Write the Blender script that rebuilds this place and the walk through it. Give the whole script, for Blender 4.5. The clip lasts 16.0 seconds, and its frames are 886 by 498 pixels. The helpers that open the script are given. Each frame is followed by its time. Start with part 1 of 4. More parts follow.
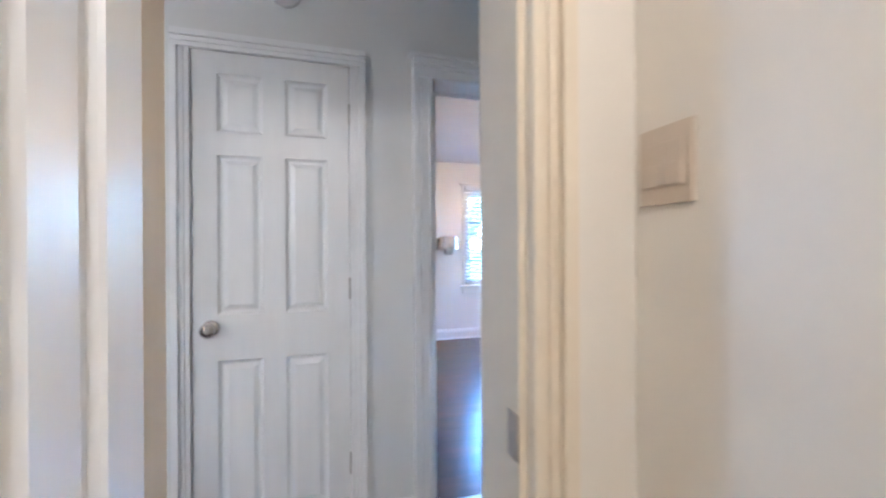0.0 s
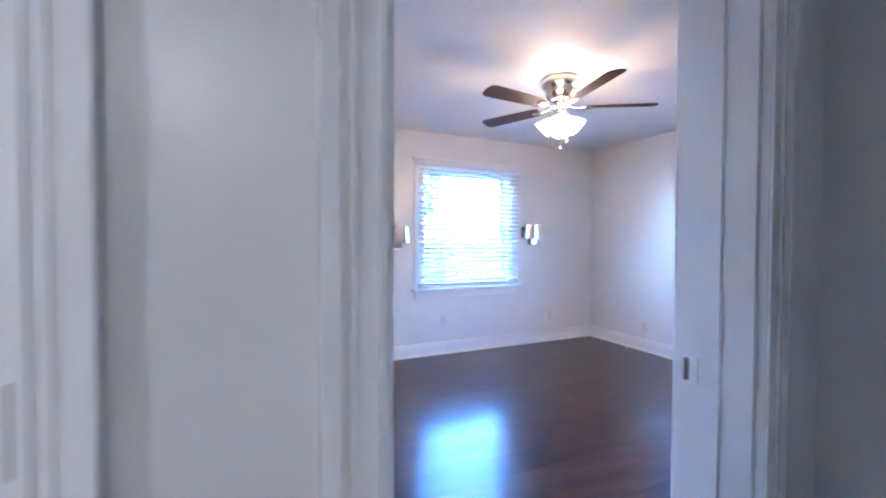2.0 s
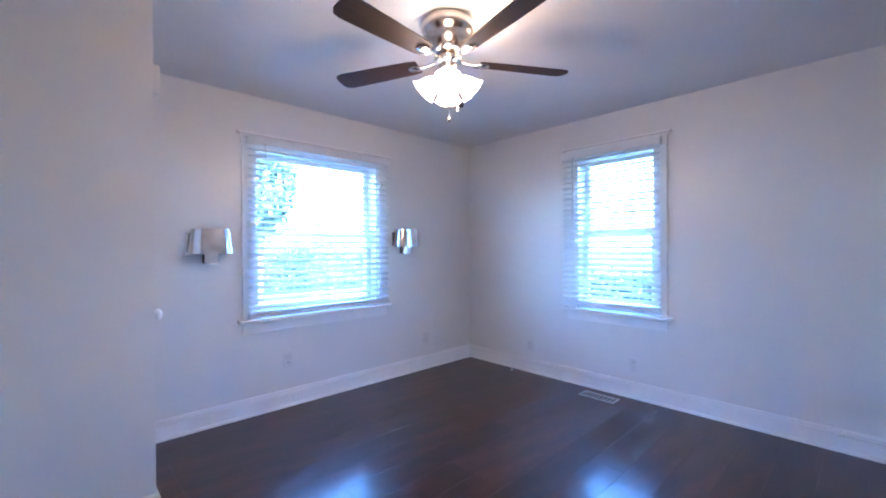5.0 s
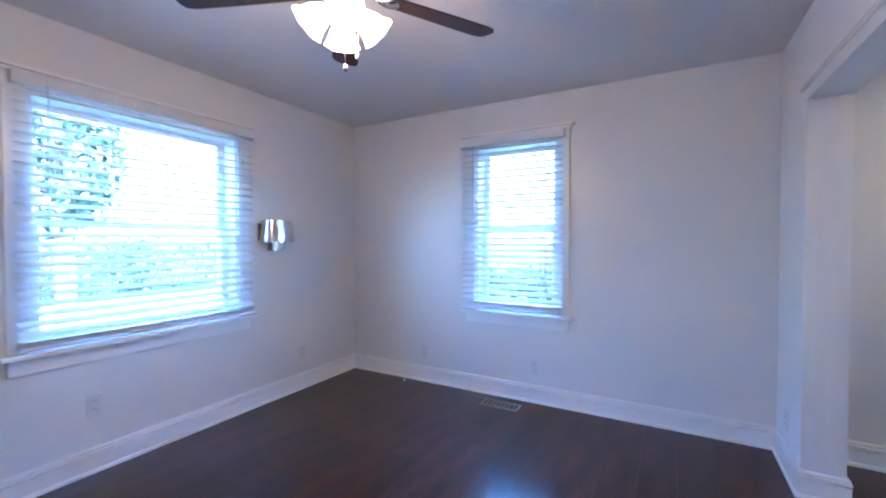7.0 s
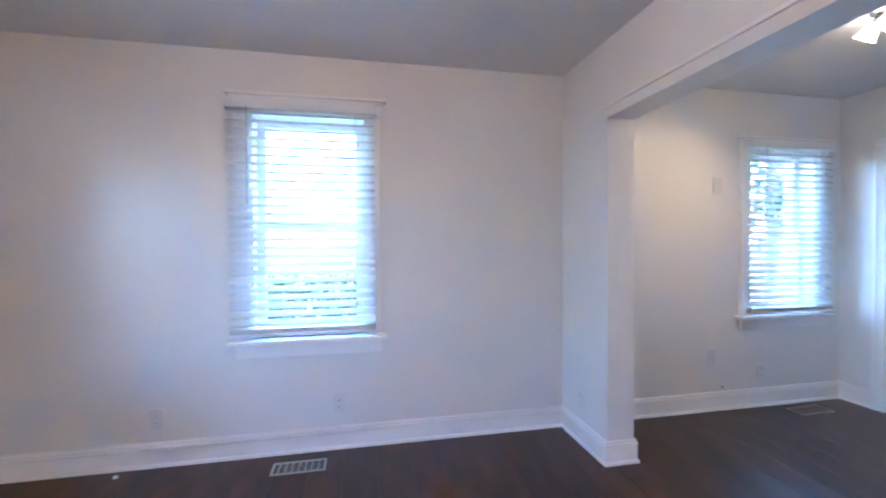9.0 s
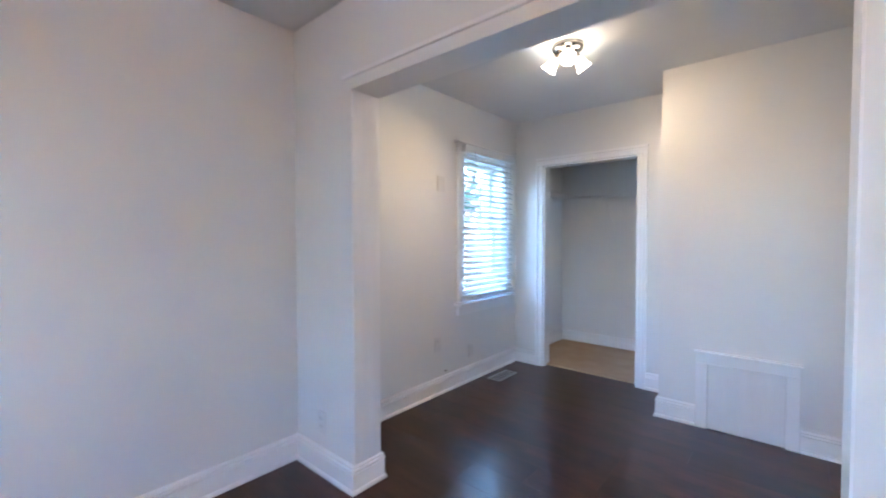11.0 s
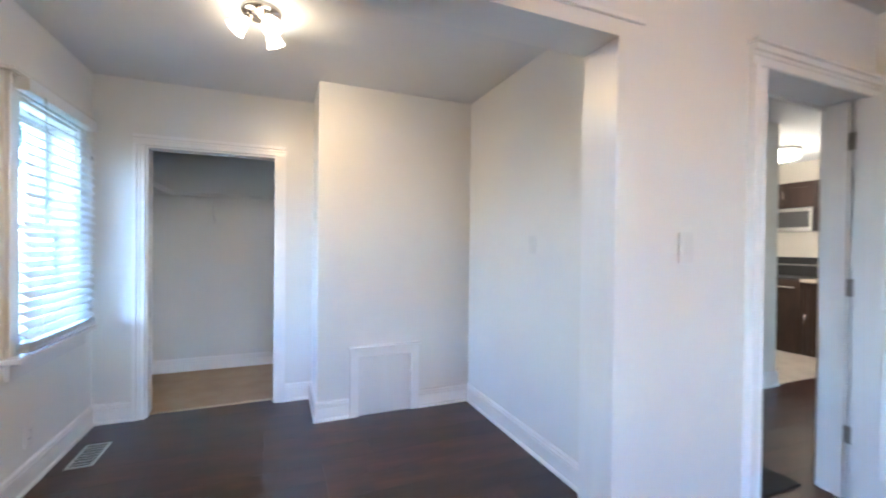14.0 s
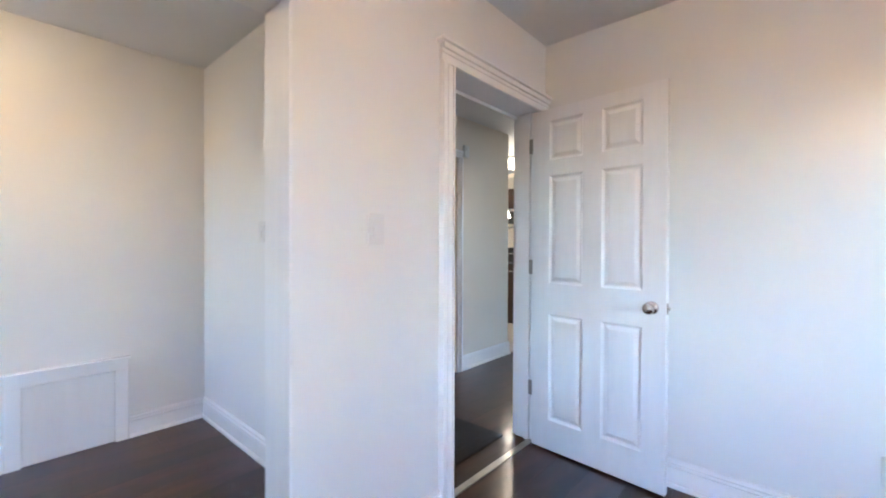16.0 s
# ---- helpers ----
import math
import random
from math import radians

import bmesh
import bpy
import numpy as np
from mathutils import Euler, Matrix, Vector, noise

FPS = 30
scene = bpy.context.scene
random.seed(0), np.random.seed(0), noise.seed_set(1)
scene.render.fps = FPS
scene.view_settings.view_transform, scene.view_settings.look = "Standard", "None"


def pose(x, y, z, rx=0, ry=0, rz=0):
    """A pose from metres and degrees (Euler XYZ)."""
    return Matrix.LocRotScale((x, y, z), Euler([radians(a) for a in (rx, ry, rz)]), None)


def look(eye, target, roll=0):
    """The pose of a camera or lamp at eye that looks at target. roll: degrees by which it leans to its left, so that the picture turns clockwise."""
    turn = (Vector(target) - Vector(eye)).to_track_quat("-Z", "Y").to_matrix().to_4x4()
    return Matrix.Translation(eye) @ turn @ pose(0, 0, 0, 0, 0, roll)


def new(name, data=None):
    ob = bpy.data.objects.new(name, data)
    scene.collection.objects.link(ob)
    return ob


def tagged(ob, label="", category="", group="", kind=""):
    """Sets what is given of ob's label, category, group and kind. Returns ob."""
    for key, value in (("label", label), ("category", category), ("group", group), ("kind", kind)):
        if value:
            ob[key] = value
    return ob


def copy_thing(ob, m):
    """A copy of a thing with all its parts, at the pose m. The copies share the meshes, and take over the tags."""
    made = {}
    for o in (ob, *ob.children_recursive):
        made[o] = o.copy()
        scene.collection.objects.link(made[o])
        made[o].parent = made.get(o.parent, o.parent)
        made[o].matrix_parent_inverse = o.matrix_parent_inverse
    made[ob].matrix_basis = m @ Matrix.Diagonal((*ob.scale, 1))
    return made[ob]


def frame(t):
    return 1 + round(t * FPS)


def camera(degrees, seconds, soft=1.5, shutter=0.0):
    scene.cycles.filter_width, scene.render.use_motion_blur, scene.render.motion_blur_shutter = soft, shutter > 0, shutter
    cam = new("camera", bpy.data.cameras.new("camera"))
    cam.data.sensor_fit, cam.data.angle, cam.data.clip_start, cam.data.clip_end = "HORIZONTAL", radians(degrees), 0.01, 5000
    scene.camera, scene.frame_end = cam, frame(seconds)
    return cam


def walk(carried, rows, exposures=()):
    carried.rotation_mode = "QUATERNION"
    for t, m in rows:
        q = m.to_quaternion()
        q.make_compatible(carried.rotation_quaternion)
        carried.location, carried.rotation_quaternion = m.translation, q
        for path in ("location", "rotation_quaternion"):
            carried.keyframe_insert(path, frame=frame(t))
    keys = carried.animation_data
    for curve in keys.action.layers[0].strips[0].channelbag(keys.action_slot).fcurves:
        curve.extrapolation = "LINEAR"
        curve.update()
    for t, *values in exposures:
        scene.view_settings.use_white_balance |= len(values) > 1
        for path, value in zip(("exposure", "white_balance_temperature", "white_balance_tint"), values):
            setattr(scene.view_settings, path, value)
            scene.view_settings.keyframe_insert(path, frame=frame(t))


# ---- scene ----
cam = camera(94.9, 16.0, soft=1.9, shutter=0.4)
PATH = [
    (0, (-0.759, -0.335, 1.249), (-0.193, 1.583, 1.247), -0.3),
    (0.5, (-0.756, -0.062, 1.251), (-0.461, 1.916, 1.248), -0.1),
    (1, (-0.72, 0.232, 1.286), (-0.377, 2.202, 1.227), 0.3),
    (1.5, (-0.611, 0.592, 1.271), (-0.028, 2.505, 1.226), -0.6),
    (2, (-0.441, 0.928, 1.263), (0.394, 2.744, 1.221), 0.2),
    (2.5, (-0.24, 1.196, 1.271), (0.697, 2.962, 1.223), -0.5),
    (3, (-0.098, 1.419, 1.26), (0.905, 3.149, 1.228), -0.4),
    (3.5, (-0.013, 1.611, 1.28), (1.124, 3.256, 1.248), -0.4),
    (4, (0.039, 1.711, 1.266), (1.271, 3.286, 1.245), -0.4),
    (6.5, (0.293, 1.981, 1.287), (1.927, 3.135, 1.26), -0.1),
    (7, (0.425, 2.219, 1.297), (2.173, 3.192, 1.255), -0.0),
    (7.5, (0.592, 2.505, 1.308), (2.464, 3.208, 1.266), 0.0),
    (8, (0.743, 2.746, 1.28), (2.711, 3.104, 1.255), 0.0),
    (8.5, (0.878, 2.881, 1.256), (2.877, 2.852, 1.243), -0.2),
    (9, (0.984, 3.008, 1.291), (2.945, 2.615, 1.259), -0.3),
    (9.5, (1.036, 3.063, 1.29), (2.896, 2.327, 1.252), -0.4),
    (10, (1.098, 3.057, 1.289), (2.829, 2.056, 1.246), -0.3),
    (12.5, (2.169, 2.525, 1.248), (2.495, 0.552, 1.207), 0.5),
    (13, (2.323, 2.526, 1.243), (2.319, 0.526, 1.215), 0.6),
    (13.5, (2.381, 2.593, 1.283), (1.979, 0.634, 1.251), 0.6),
    (14, (2.42, 2.697, 1.273), (1.665, 0.844, 1.257), 0.6),
    (14.5, (2.449, 2.829, 1.258), (1.381, 1.138, 1.246), 0.5),
    (15, (2.414, 2.923, 1.236), (1.131, 1.389, 1.236), 0.5),
    (15.5, (2.268, 2.928, 1.22), (0.808, 1.562, 1.207), 0.5),
    (16, (1.978, 2.829, 1.218), (0.482, 1.502, 1.196), 0.2),
]
EXPOSE = [(0, 5.96, 4620, 10), (0.5, 5.95, 4560, 12), (1, 5.92, 4400, 13), (1.5, 5.72, 4330, 13), (2.5, 5.78, 4330, 14), (4, 5.42, 4250, 14), (6.5, 5.13, 4330, 13), (7.5, 5.21, 4430, 13), (8.5, 5.42, 4800, 12), (10, 5.22, 4800, 10), (12.5, 5.72, 5150, 6), (13.5, 5.56, 5150, 6), (14.5, 5.56, 5200, 6), (16, 5.61, 5400, 7)]
walk(cam, [(t, look(eye, target, roll)) for t, eye, target, roll in PATH], EXPOSE)

# ---- light of the sky and the sun ----
world = bpy.data.worlds.new("world")
scene.world = world
world.use_nodes = True
wn = world.node_tree
sky = wn.nodes.new("ShaderNodeTexSky")
sky.sky_type, sky.sun_disc, sky.sun_elevation, sky.sun_rotation = "NISHITA", False, radians(48), radians(215)
wn.links.new(sky.outputs[0], wn.nodes["Background"].inputs[0])
wn.nodes["Background"].inputs[1].default_value = 0.15


def lamp(name, kind, power, color, m, **more):
    data = bpy.data.lights.new(name, kind)
    data.energy, data.color = power, color
    for key, value in more.items():
        setattr(data, key, value)
    ob = new(name, data)
    ob.matrix_world = m
    return ob


lamp("sun", "SUN", 2.2, (1, 0.95, 0.88), look((-6, -8, 10), (0, 0, 0)), angle=radians(0.5))
DAY = (0.68, 0.84, 1.0)
WARM = (1.0, 0.62, 0.30)
# Added unseen fill lamp before the windowless west wall, brightening living room and hall.
lamp("living_west_window_sky", "AREA", 1.3, DAY, look((-5.58, 3.3, 1.4), (0, 3.0, 1.0)), shape="RECTANGLE", size=1.3, size_y=1.25)
lamp("bath_bulb", "POINT", 0.64, (1.0, 0.76, 0.52), pose(-0.75, -1.05, 2.2), shadow_soft_size=0.08)
lamp("living_bulb", "POINT", 0.22, WARM, pose(-2.6, 3.35, 2.2), shadow_soft_size=0.1)
lamp("kitchen_bulb", "POINT", 0.8, (1.0, 0.78, 0.56), pose(-2.85, -0.3, 1.5), shadow_soft_size=0.1)
lamp("kitchen_ceiling_bulb", "POINT", 0.42, (1.0, 0.78, 0.56), pose(-3.0, -0.2, 2.2), shadow_soft_size=0.1)


# ---- materials ----
def mat(name, color, rough=0.5, metal=0.0, color2=None, scale=3.0, bump=0.0, bump_scale=60.0, emit=0.0, fine=0.0, stretch=(1, 1, 1), spec=0.5):
    """A principled material with large and fine variation."""
    m = bpy.data.materials.new(name)
    m.use_nodes = True
    t = m.node_tree
    b = t.nodes["Principled BSDF"]
    b.inputs["Base Color"].default_value = (*color, 1)
    b.inputs["Roughness"].default_value = rough
    b.inputs["Metallic"].default_value = metal
    b.inputs["Specular IOR Level"].default_value = spec
    if emit:
        b.inputs["Emission Color"].default_value = (*color, 1)
        b.inputs["Emission Strength"].default_value = emit
    co = t.nodes.new("ShaderNodeTexCoord")
    mp = t.nodes.new("ShaderNodeMapping")
    mp.inputs["Scale"].default_value = stretch
    t.links.new(co.outputs["Object"], mp.inputs[0])
    if color2:
        n = t.nodes.new("ShaderNodeTexNoise")
        n.inputs["Scale"].default_value, n.inputs["Detail"].default_value = scale, 6
        t.links.new(mp.outputs[0], n.inputs["Vector"])
        r = t.nodes.new("ShaderNodeValToRGB")
        r.color_ramp.elements[0].position, r.color_ramp.elements[1].position = 0.35, 0.68
        r.color_ramp.elements[0].color, r.color_ramp.elements[1].color = (*color, 1), (*color2, 1)
        t.links.new(n.outputs[0], r.inputs[0])
        t.links.new(r.outputs[0], b.inputs["Base Color"])
        rr = t.nodes.new("ShaderNodeMapRange")
        rr.inputs["To Min"].default_value, rr.inputs["To Max"].default_value = rough * 0.88, min(1, rough * 1.15)
        t.links.new(n.outputs[0], rr.inputs["Value"])
        t.links.new(rr.outputs[0], b.inputs["Roughness"])
    if bump:
        n2 = t.nodes.new("ShaderNodeTexNoise")
        n2.inputs["Scale"].default_value, n2.inputs["Detail"].default_value = bump_scale, 4
        t.links.new(mp.outputs[0], n2.inputs["Vector"])
        bp = t.nodes.new("ShaderNodeBump")
        bp.inputs["Strength"].default_value, bp.inputs["Distance"].default_value = bump, 0.004
        t.links.new(n2.outputs[0], bp.inputs["Height"])
        t.links.new(bp.outputs[0], b.inputs["Normal"])
    return m


def plank_material():
    """Dark reddish laminate: grain along the plank, tone by plank, a satin coat."""
    m = mat("dark_laminate", (0.020, 0.0068, 0.0054), 0.32, color2=(0.054, 0.017, 0.0115), scale=2.6, stretch=(1, 4, 4), bump=0.03, bump_scale=7)
    t = m.node_tree
    b = t.nodes["Principled BSDF"]
    b.inputs["Coat Weight"].default_value, b.inputs["Coat Roughness"].default_value = 0.6, 0.17
    b.inputs["Specular IOR Level"].default_value = 0.25
    src = b.inputs["Base Color"].links[0].from_socket
    info = t.nodes.new("ShaderNodeObjectInfo")
    r = t.nodes.new("ShaderNodeMapRange")
    r.inputs["To Min"].default_value, r.inputs["To Max"].default_value = 0.7, 1.35
    t.links.new(info.outputs["Random"], r.inputs["Value"])
    mix = t.nodes.new("ShaderNodeVectorMath")
    mix.operation = "SCALE"
    t.links.new(src, mix.inputs[0])
    t.links.new(r.outputs[0], mix.inputs["Scale"])
    t.links.new(mix.outputs[0], b.inputs["Base Color"])
    return m


M_WALL = mat("wall_paint", (0.76, 0.76, 0.745), 0.30, color2=(0.79, 0.79, 0.775), scale=1.3, bump=0.10, bump_scale=180)
M_WALLW = mat("warm_wall_paint", (0.72, 0.67, 0.58), 0.4, color2=(0.76, 0.71, 0.62), scale=1.3, bump=0.10, bump_scale=180)
M_CEIL = mat("ceiling_paint", (0.71, 0.72, 0.73), 0.7, color2=(0.75, 0.76, 0.77), scale=1.5, bump=0.12, bump_scale=120)
M_TRIM = mat("trim_gloss_paint", (0.88, 0.88, 0.88), 0.22, color2=(0.91, 0.91, 0.91), scale=4, bump=0.03, bump_scale=40)
M_TRIMC = mat("cream_trim_paint", (0.70, 0.61, 0.46), 0.42, color2=(0.74, 0.65, 0.50), scale=4, bump=0.03, bump_scale=40)
M_DOOR = mat("door_paint", (0.80, 0.80, 0.80), 0.32, color2=(0.83, 0.83, 0.83), scale=3, bump=0.06, bump_scale=30, stretch=(8, 8, 1))
M_BLIND = mat("blind_vinyl", (0.82, 0.84, 0.86), 0.4, color2=(0.86, 0.88, 0.9), scale=4)
M_CHROME = mat("chrome", (0.60, 0.58, 0.58), 0.10, 1.0, color2=(0.74, 0.74, 0.77), scale=6)
M_NICKEL = mat("satin_nickel", (0.62, 0.58, 0.54), 0.25, 1.0, color2=(0.55, 0.51, 0.48), scale=20)
M_HINGE = mat("worn_hinge", (0.35, 0.33, 0.31), 0.35, 0.9, color2=(0.42, 0.4, 0.37), scale=30)
M_PLATE = mat("plate_plastic", (0.70, 0.70, 0.69), 0.3, color2=(0.74, 0.74, 0.73), scale=10)
M_PLATEC = mat("cream_plate_plastic", (0.56, 0.47, 0.36), 0.35, color2=(0.6, 0.51, 0.4), scale=10)
# Black appliance parts, and shade painted into outlet slots and floor vents.
M_DARK = mat("black_and_slot_shade", (0.02, 0.02, 0.02), 0.6)
M_BRASSV = mat("vent_metal", (0.42, 0.40, 0.37), 0.35, 0.6, color2=(0.5, 0.48, 0.44), scale=20)
M_BLADE = mat("blade_walnut", (0.018, 0.008, 0.006), 0.6, color2=(0.045, 0.018, 0.012), scale=4, stretch=(1, 12, 12))
M_SHADE = mat("lit_frosted_glass", (1.0, 0.80, 0.52), 0.4, emit=0.30)
M_SHADEK = mat("lit_pendant_glass", (1.0, 0.8, 0.5), 0.4, emit=0.3)
M_CARPET = mat("beige_carpet", (0.47, 0.35, 0.235), 0.95, color2=(0.53, 0.405, 0.28), scale=5, bump=0.5, bump_scale=350, spec=0.1)
M_TILE = mat("kitchen_tile", (0.40, 0.35, 0.29), 0.4, color2=(0.5, 0.45, 0.38), scale=5)
M_CAB = mat("espresso_cabinet", (0.018, 0.010, 0.008), 0.35, color2=(0.035, 0.018, 0.013), scale=3, stretch=(8, 8, 1))
M_COUNTER = mat("pale_counter", (0.55, 0.50, 0.43), 0.25, color2=(0.4, 0.36, 0.31), scale=40)
M_STEEL = mat("appliance_steel", (0.5, 0.5, 0.5), 0.25, 0.9, color2=(0.58, 0.58, 0.58), scale=4, stretch=(1, 1, 20))
M_MAT = mat("dark_door_mat", (0.03, 0.03, 0.033), 0.9, color2=(0.05, 0.05, 0.055), scale=60, bump=0.6, bump_scale=300)
M_THRESH = mat("threshold_metal", (0.5, 0.47, 0.43), 0.3, 0.8, color2=(0.4, 0.37, 0.33), scale=15)
M_WAND = mat("wand_plastic", (0.52, 0.54, 0.56), 0.25, color2=(0.58, 0.60, 0.62), scale=20)
M_WIRE = mat("wire_shelf_vinyl", (0.8, 0.8, 0.8), 0.35)
M_GRASS = mat("grass", (0.035, 0.05, 0.028), 0.9, color2=(0.06, 0.08, 0.04), scale=2, bump=0.5, bump_scale=40)
M_LEAF = mat("leaves", (0.030, 0.055, 0.028), 0.6, color2=(0.05, 0.08, 0.04), scale=8)
M_BARK = mat("bark", (0.12, 0.09, 0.07), 0.9, color2=(0.18, 0.14, 0.11), scale=12, bump=0.8, bump_scale=20)
M_ROAD = mat("driveway", (0.35, 0.34, 0.32), 0.9, color2=(0.42, 0.41, 0.39), scale=3)
M_PLANK = plank_material()
bt = M_BLIND.node_tree
trans, mixer = bt.nodes.new("ShaderNodeBsdfTranslucent"), bt.nodes.new("ShaderNodeMixShader")
trans.inputs[0].default_value = (0.80, 0.84, 0.88, 1)
mixer.inputs[0].default_value = 0.22
bt.links.new(bt.nodes["Principled BSDF"].outputs[0], mixer.inputs[1])
bt.links.new(trans.outputs[0], mixer.inputs[2])
bt.links.new(mixer.outputs[0], bt.nodes["Material Output"].inputs["Surface"])
glass = bpy.data.materials.new("window_glass")
glass.use_nodes = True
g = glass.node_tree
gb = g.nodes["Principled BSDF"]
gb.inputs["Transmission Weight"].default_value, gb.inputs["Roughness"].default_value, gb.inputs["IOR"].default_value = 1, 0, 1.01
gb.inputs["Base Color"].default_value = (0.98, 1, 1, 1)


# ---- building helpers ----
def box(bm, x0, x1, y0, y1, z0, z1, bevel=0.0):
    v = [bm.verts.new((x, y, z)) for x in (x0, x1) for y in (y0, y1) for z in (z0, z1)]
    fs = [bm.faces.new([v[i] for i in q]) for q in ((0, 1, 3, 2), (4, 6, 7, 5), (0, 4, 5, 1), (2, 3, 7, 6), (0, 2, 6, 4), (1, 5, 7, 3))]
    if bevel:
        es = list({e for f in fs for e in f.edges})
        bmesh.ops.bevel(bm, geom=es, offset=bevel, segments=2, profile=0.6, affect="EDGES")


def lathe(bm, profile, m=Matrix(), seg=28, smooth=True):
    """Turns a profile of (radius, height) about z."""
    rings = []
    for r, z in profile:
        if r < 1e-5:
            rings.append([bm.verts.new(m @ Vector((0, 0, z)))])
        else:
            rings.append([bm.verts.new(m @ Vector((r * math.cos(2 * math.pi * i / seg), r * math.sin(2 * math.pi * i / seg), z))) for i in range(seg)])
    for a, b in zip(rings, rings[1:]):
        for i in range(seg):
            j = (i + 1) % seg
            if len(a) == 1 and len(b) == 1:
                continue
            if len(a) == 1:
                f = bm.faces.new((a[0], b[i], b[j]))
            elif len(b) == 1:
                f = bm.faces.new((a[i], b[0], a[j]))
            else:
                f = bm.faces.new((a[i], b[i], b[j], a[j]))
            f.smooth = smooth


def tube(bm, points, r, seg=8):
    """A round bar along points."""
    points = [Vector(p) for p in points]
    rings = []
    for i, p in enumerate(points):
        d = (points[min(i + 1, len(points) - 1)] - points[max(i - 1, 0)]).normalized()
        q = d.to_track_quat("Z", "Y")
        rings.append([bm.verts.new(p + q @ Vector((r * math.cos(2 * math.pi * k / seg), r * math.sin(2 * math.pi * k / seg), 0))) for k in range(seg)])
    for a, b in zip(rings, rings[1:]):
        for k in range(seg):
            f = bm.faces.new((a[k], a[(k + 1) % seg], b[(k + 1) % seg], b[k]))
            f.smooth = True
    bm.faces.new(rings[0][::-1])
    bm.faces.new(rings[-1])


def sweep(bm, profile, line, side=1, closed=False):
    """Sweeps a profile of (out, up) along a line on the floor plan with mitred corners. out is to the left of the line for side 1."""
    line = [Vector((*p[:2], 0)) for p in line]
    n = len(line)
    secs = []
    for i, p in enumerate(line):
        dirs = []
        if i > 0:
            dirs.append((line[i] - line[i - 1]).normalized())
        if i < n - 1:
            dirs.append((line[i + 1] - line[i]).normalized())
        ns = [Vector((-d.y, d.x, 0)) * side for d in dirs]
        k = ns[0] if len(ns) == 1 else (ns[0] + ns[1]) / (1 + ns[0].dot(ns[1]))
        secs.append([bm.verts.new(p + k * o + Vector((0, 0, u))) for o, u in profile])
    for a, b in zip(secs, secs[1:]):
        for k in range(len(profile) - 1):
            bm.faces.new((a[k], a[k + 1], b[k + 1], b[k]))
    bm.faces.new(secs[0])
    bm.faces.new(secs[-1][::-1])


def part(name, bm, material, parent=None, label="", category="", group="", kind="", m=None):
    """Links a bmesh as one mesh object under a thing or under a part."""
    bmesh.ops.recalc_face_normals(bm, faces=bm.faces)
    me = bpy.data.meshes.new(name)
    bm.to_mesh(me)
    bm.free()
    me.materials.append(material)
    ob = new(name, me)
    if m is not None:
        ob.matrix_basis = m
    if parent is not None:
        ob.parent = parent
    return tagged(ob, label, category, group, kind)


def thing(name, m, label, category, group="", kind=""):
    ob = new(name)
    ob.matrix_basis = m
    return tagged(ob, label, category, group, kind)


def boxes(name, material, items, parent=None, bevel=0.0, **tags):
    bm = bmesh.new()
    for it in items:
        box(bm, *it, bevel=bevel)
    return part(name, bm, material, parent, **tags)


def wall(name, axis, p0, p1, u0, u1, z0, z1, holes, material, label):
    """A wall of thickness p0..p1 that runs along axis from u0 to u1, with rectangular holes (ua, ub, za, zb) through it."""
    us = sorted({u0, u1, *[h[0] for h in holes], *[h[1] for h in holes]})
    zs = sorted({z0, z1, *[h[2] for h in holes], *[h[3] for h in holes]})
    us = [u for u in us if u0 <= u <= u1]
    zs = [z for z in zs if z0 <= z <= z1]
    solid = {}
    for i in range(len(us) - 1):
        for k in range(len(zs) - 1):
            cu, cz = (us[i] + us[i + 1]) / 2, (zs[k] + zs[k + 1]) / 2
            solid[i, k] = not any(a < cu < b and c < cz < d for a, b, c, d in holes)
    bm = bmesh.new()
    verts = {}

    def vert(i, k, p):
        if (i, k, p) not in verts:
            q = (p0, p1)[p]
            verts[i, k, p] = bm.verts.new((us[i], q, zs[k]) if axis == "x" else (q, us[i], zs[k]))
        return verts[i, k, p]
    for (i, k), s in solid.items():
        if not s:
            continue
        for p in (0, 1):
            bm.faces.new([vert(i, k, p), vert(i + 1, k, p), vert(i + 1, k + 1, p), vert(i, k + 1, p)])
        for di, dk, e in ((-1, 0, ((0, 0), (0, 1))), (1, 0, ((1, 0), (1, 1))), (0, -1, ((0, 0), (1, 0))), (0, 1, ((0, 1), (1, 1)))):
            if not solid.get((i + di, k + dk), False):
                (a, b), (c, d) = e
                bm.faces.new([vert(i + a, k + b, 0), vert(i + c, k + d, 0), vert(i + c, k + d, 1), vert(i + a, k + b, 1)])
    return part(name, bm, material, label=label, kind="structure")


# ---- plan ----
E, N, S, SH, W = 3.610, 5.025, 1.628, 1.453, -0.325      # bedroom: east, north, south faces, hall face, west
H = 2.44
AW, AS, BUMP, BX = 0.950, -0.830, -0.332, 2.150           # alcove: west, south faces, chimney face and its corner
OW, OE, OH = 1.338, 3.088, 1.998                         # wide opening
DW, DE, DH = -0.287, 0.568, 2.045                        # bedroom doorway
BXX, BXY = 0.430, 4.060                                  # closet box in the bedroom
HS, HSS = 0.36, 0.21                                     # south wall of the hall
BJW, BJE = -0.995, -0.470                                  # bathroom doorway
BR = -0.272                                              # bathroom's east wall
CW, CE, CH = -1.248, -0.648, 2.030                       # hall closet door
AR = -1.385                                              # right side of the arch
W1 = (1.19, 2.325, 0.740, 2.05)
W2 = (2.970, 3.665, 0.712, 2.085)
W3 = (-0.590, 0.065, 0.718, 1.99)
NL = 5.53                                                # living room: north face
WL = (-4.12, -2.62, 0.745, 2.03)
CL = (2.432, 3.298, 1.973)

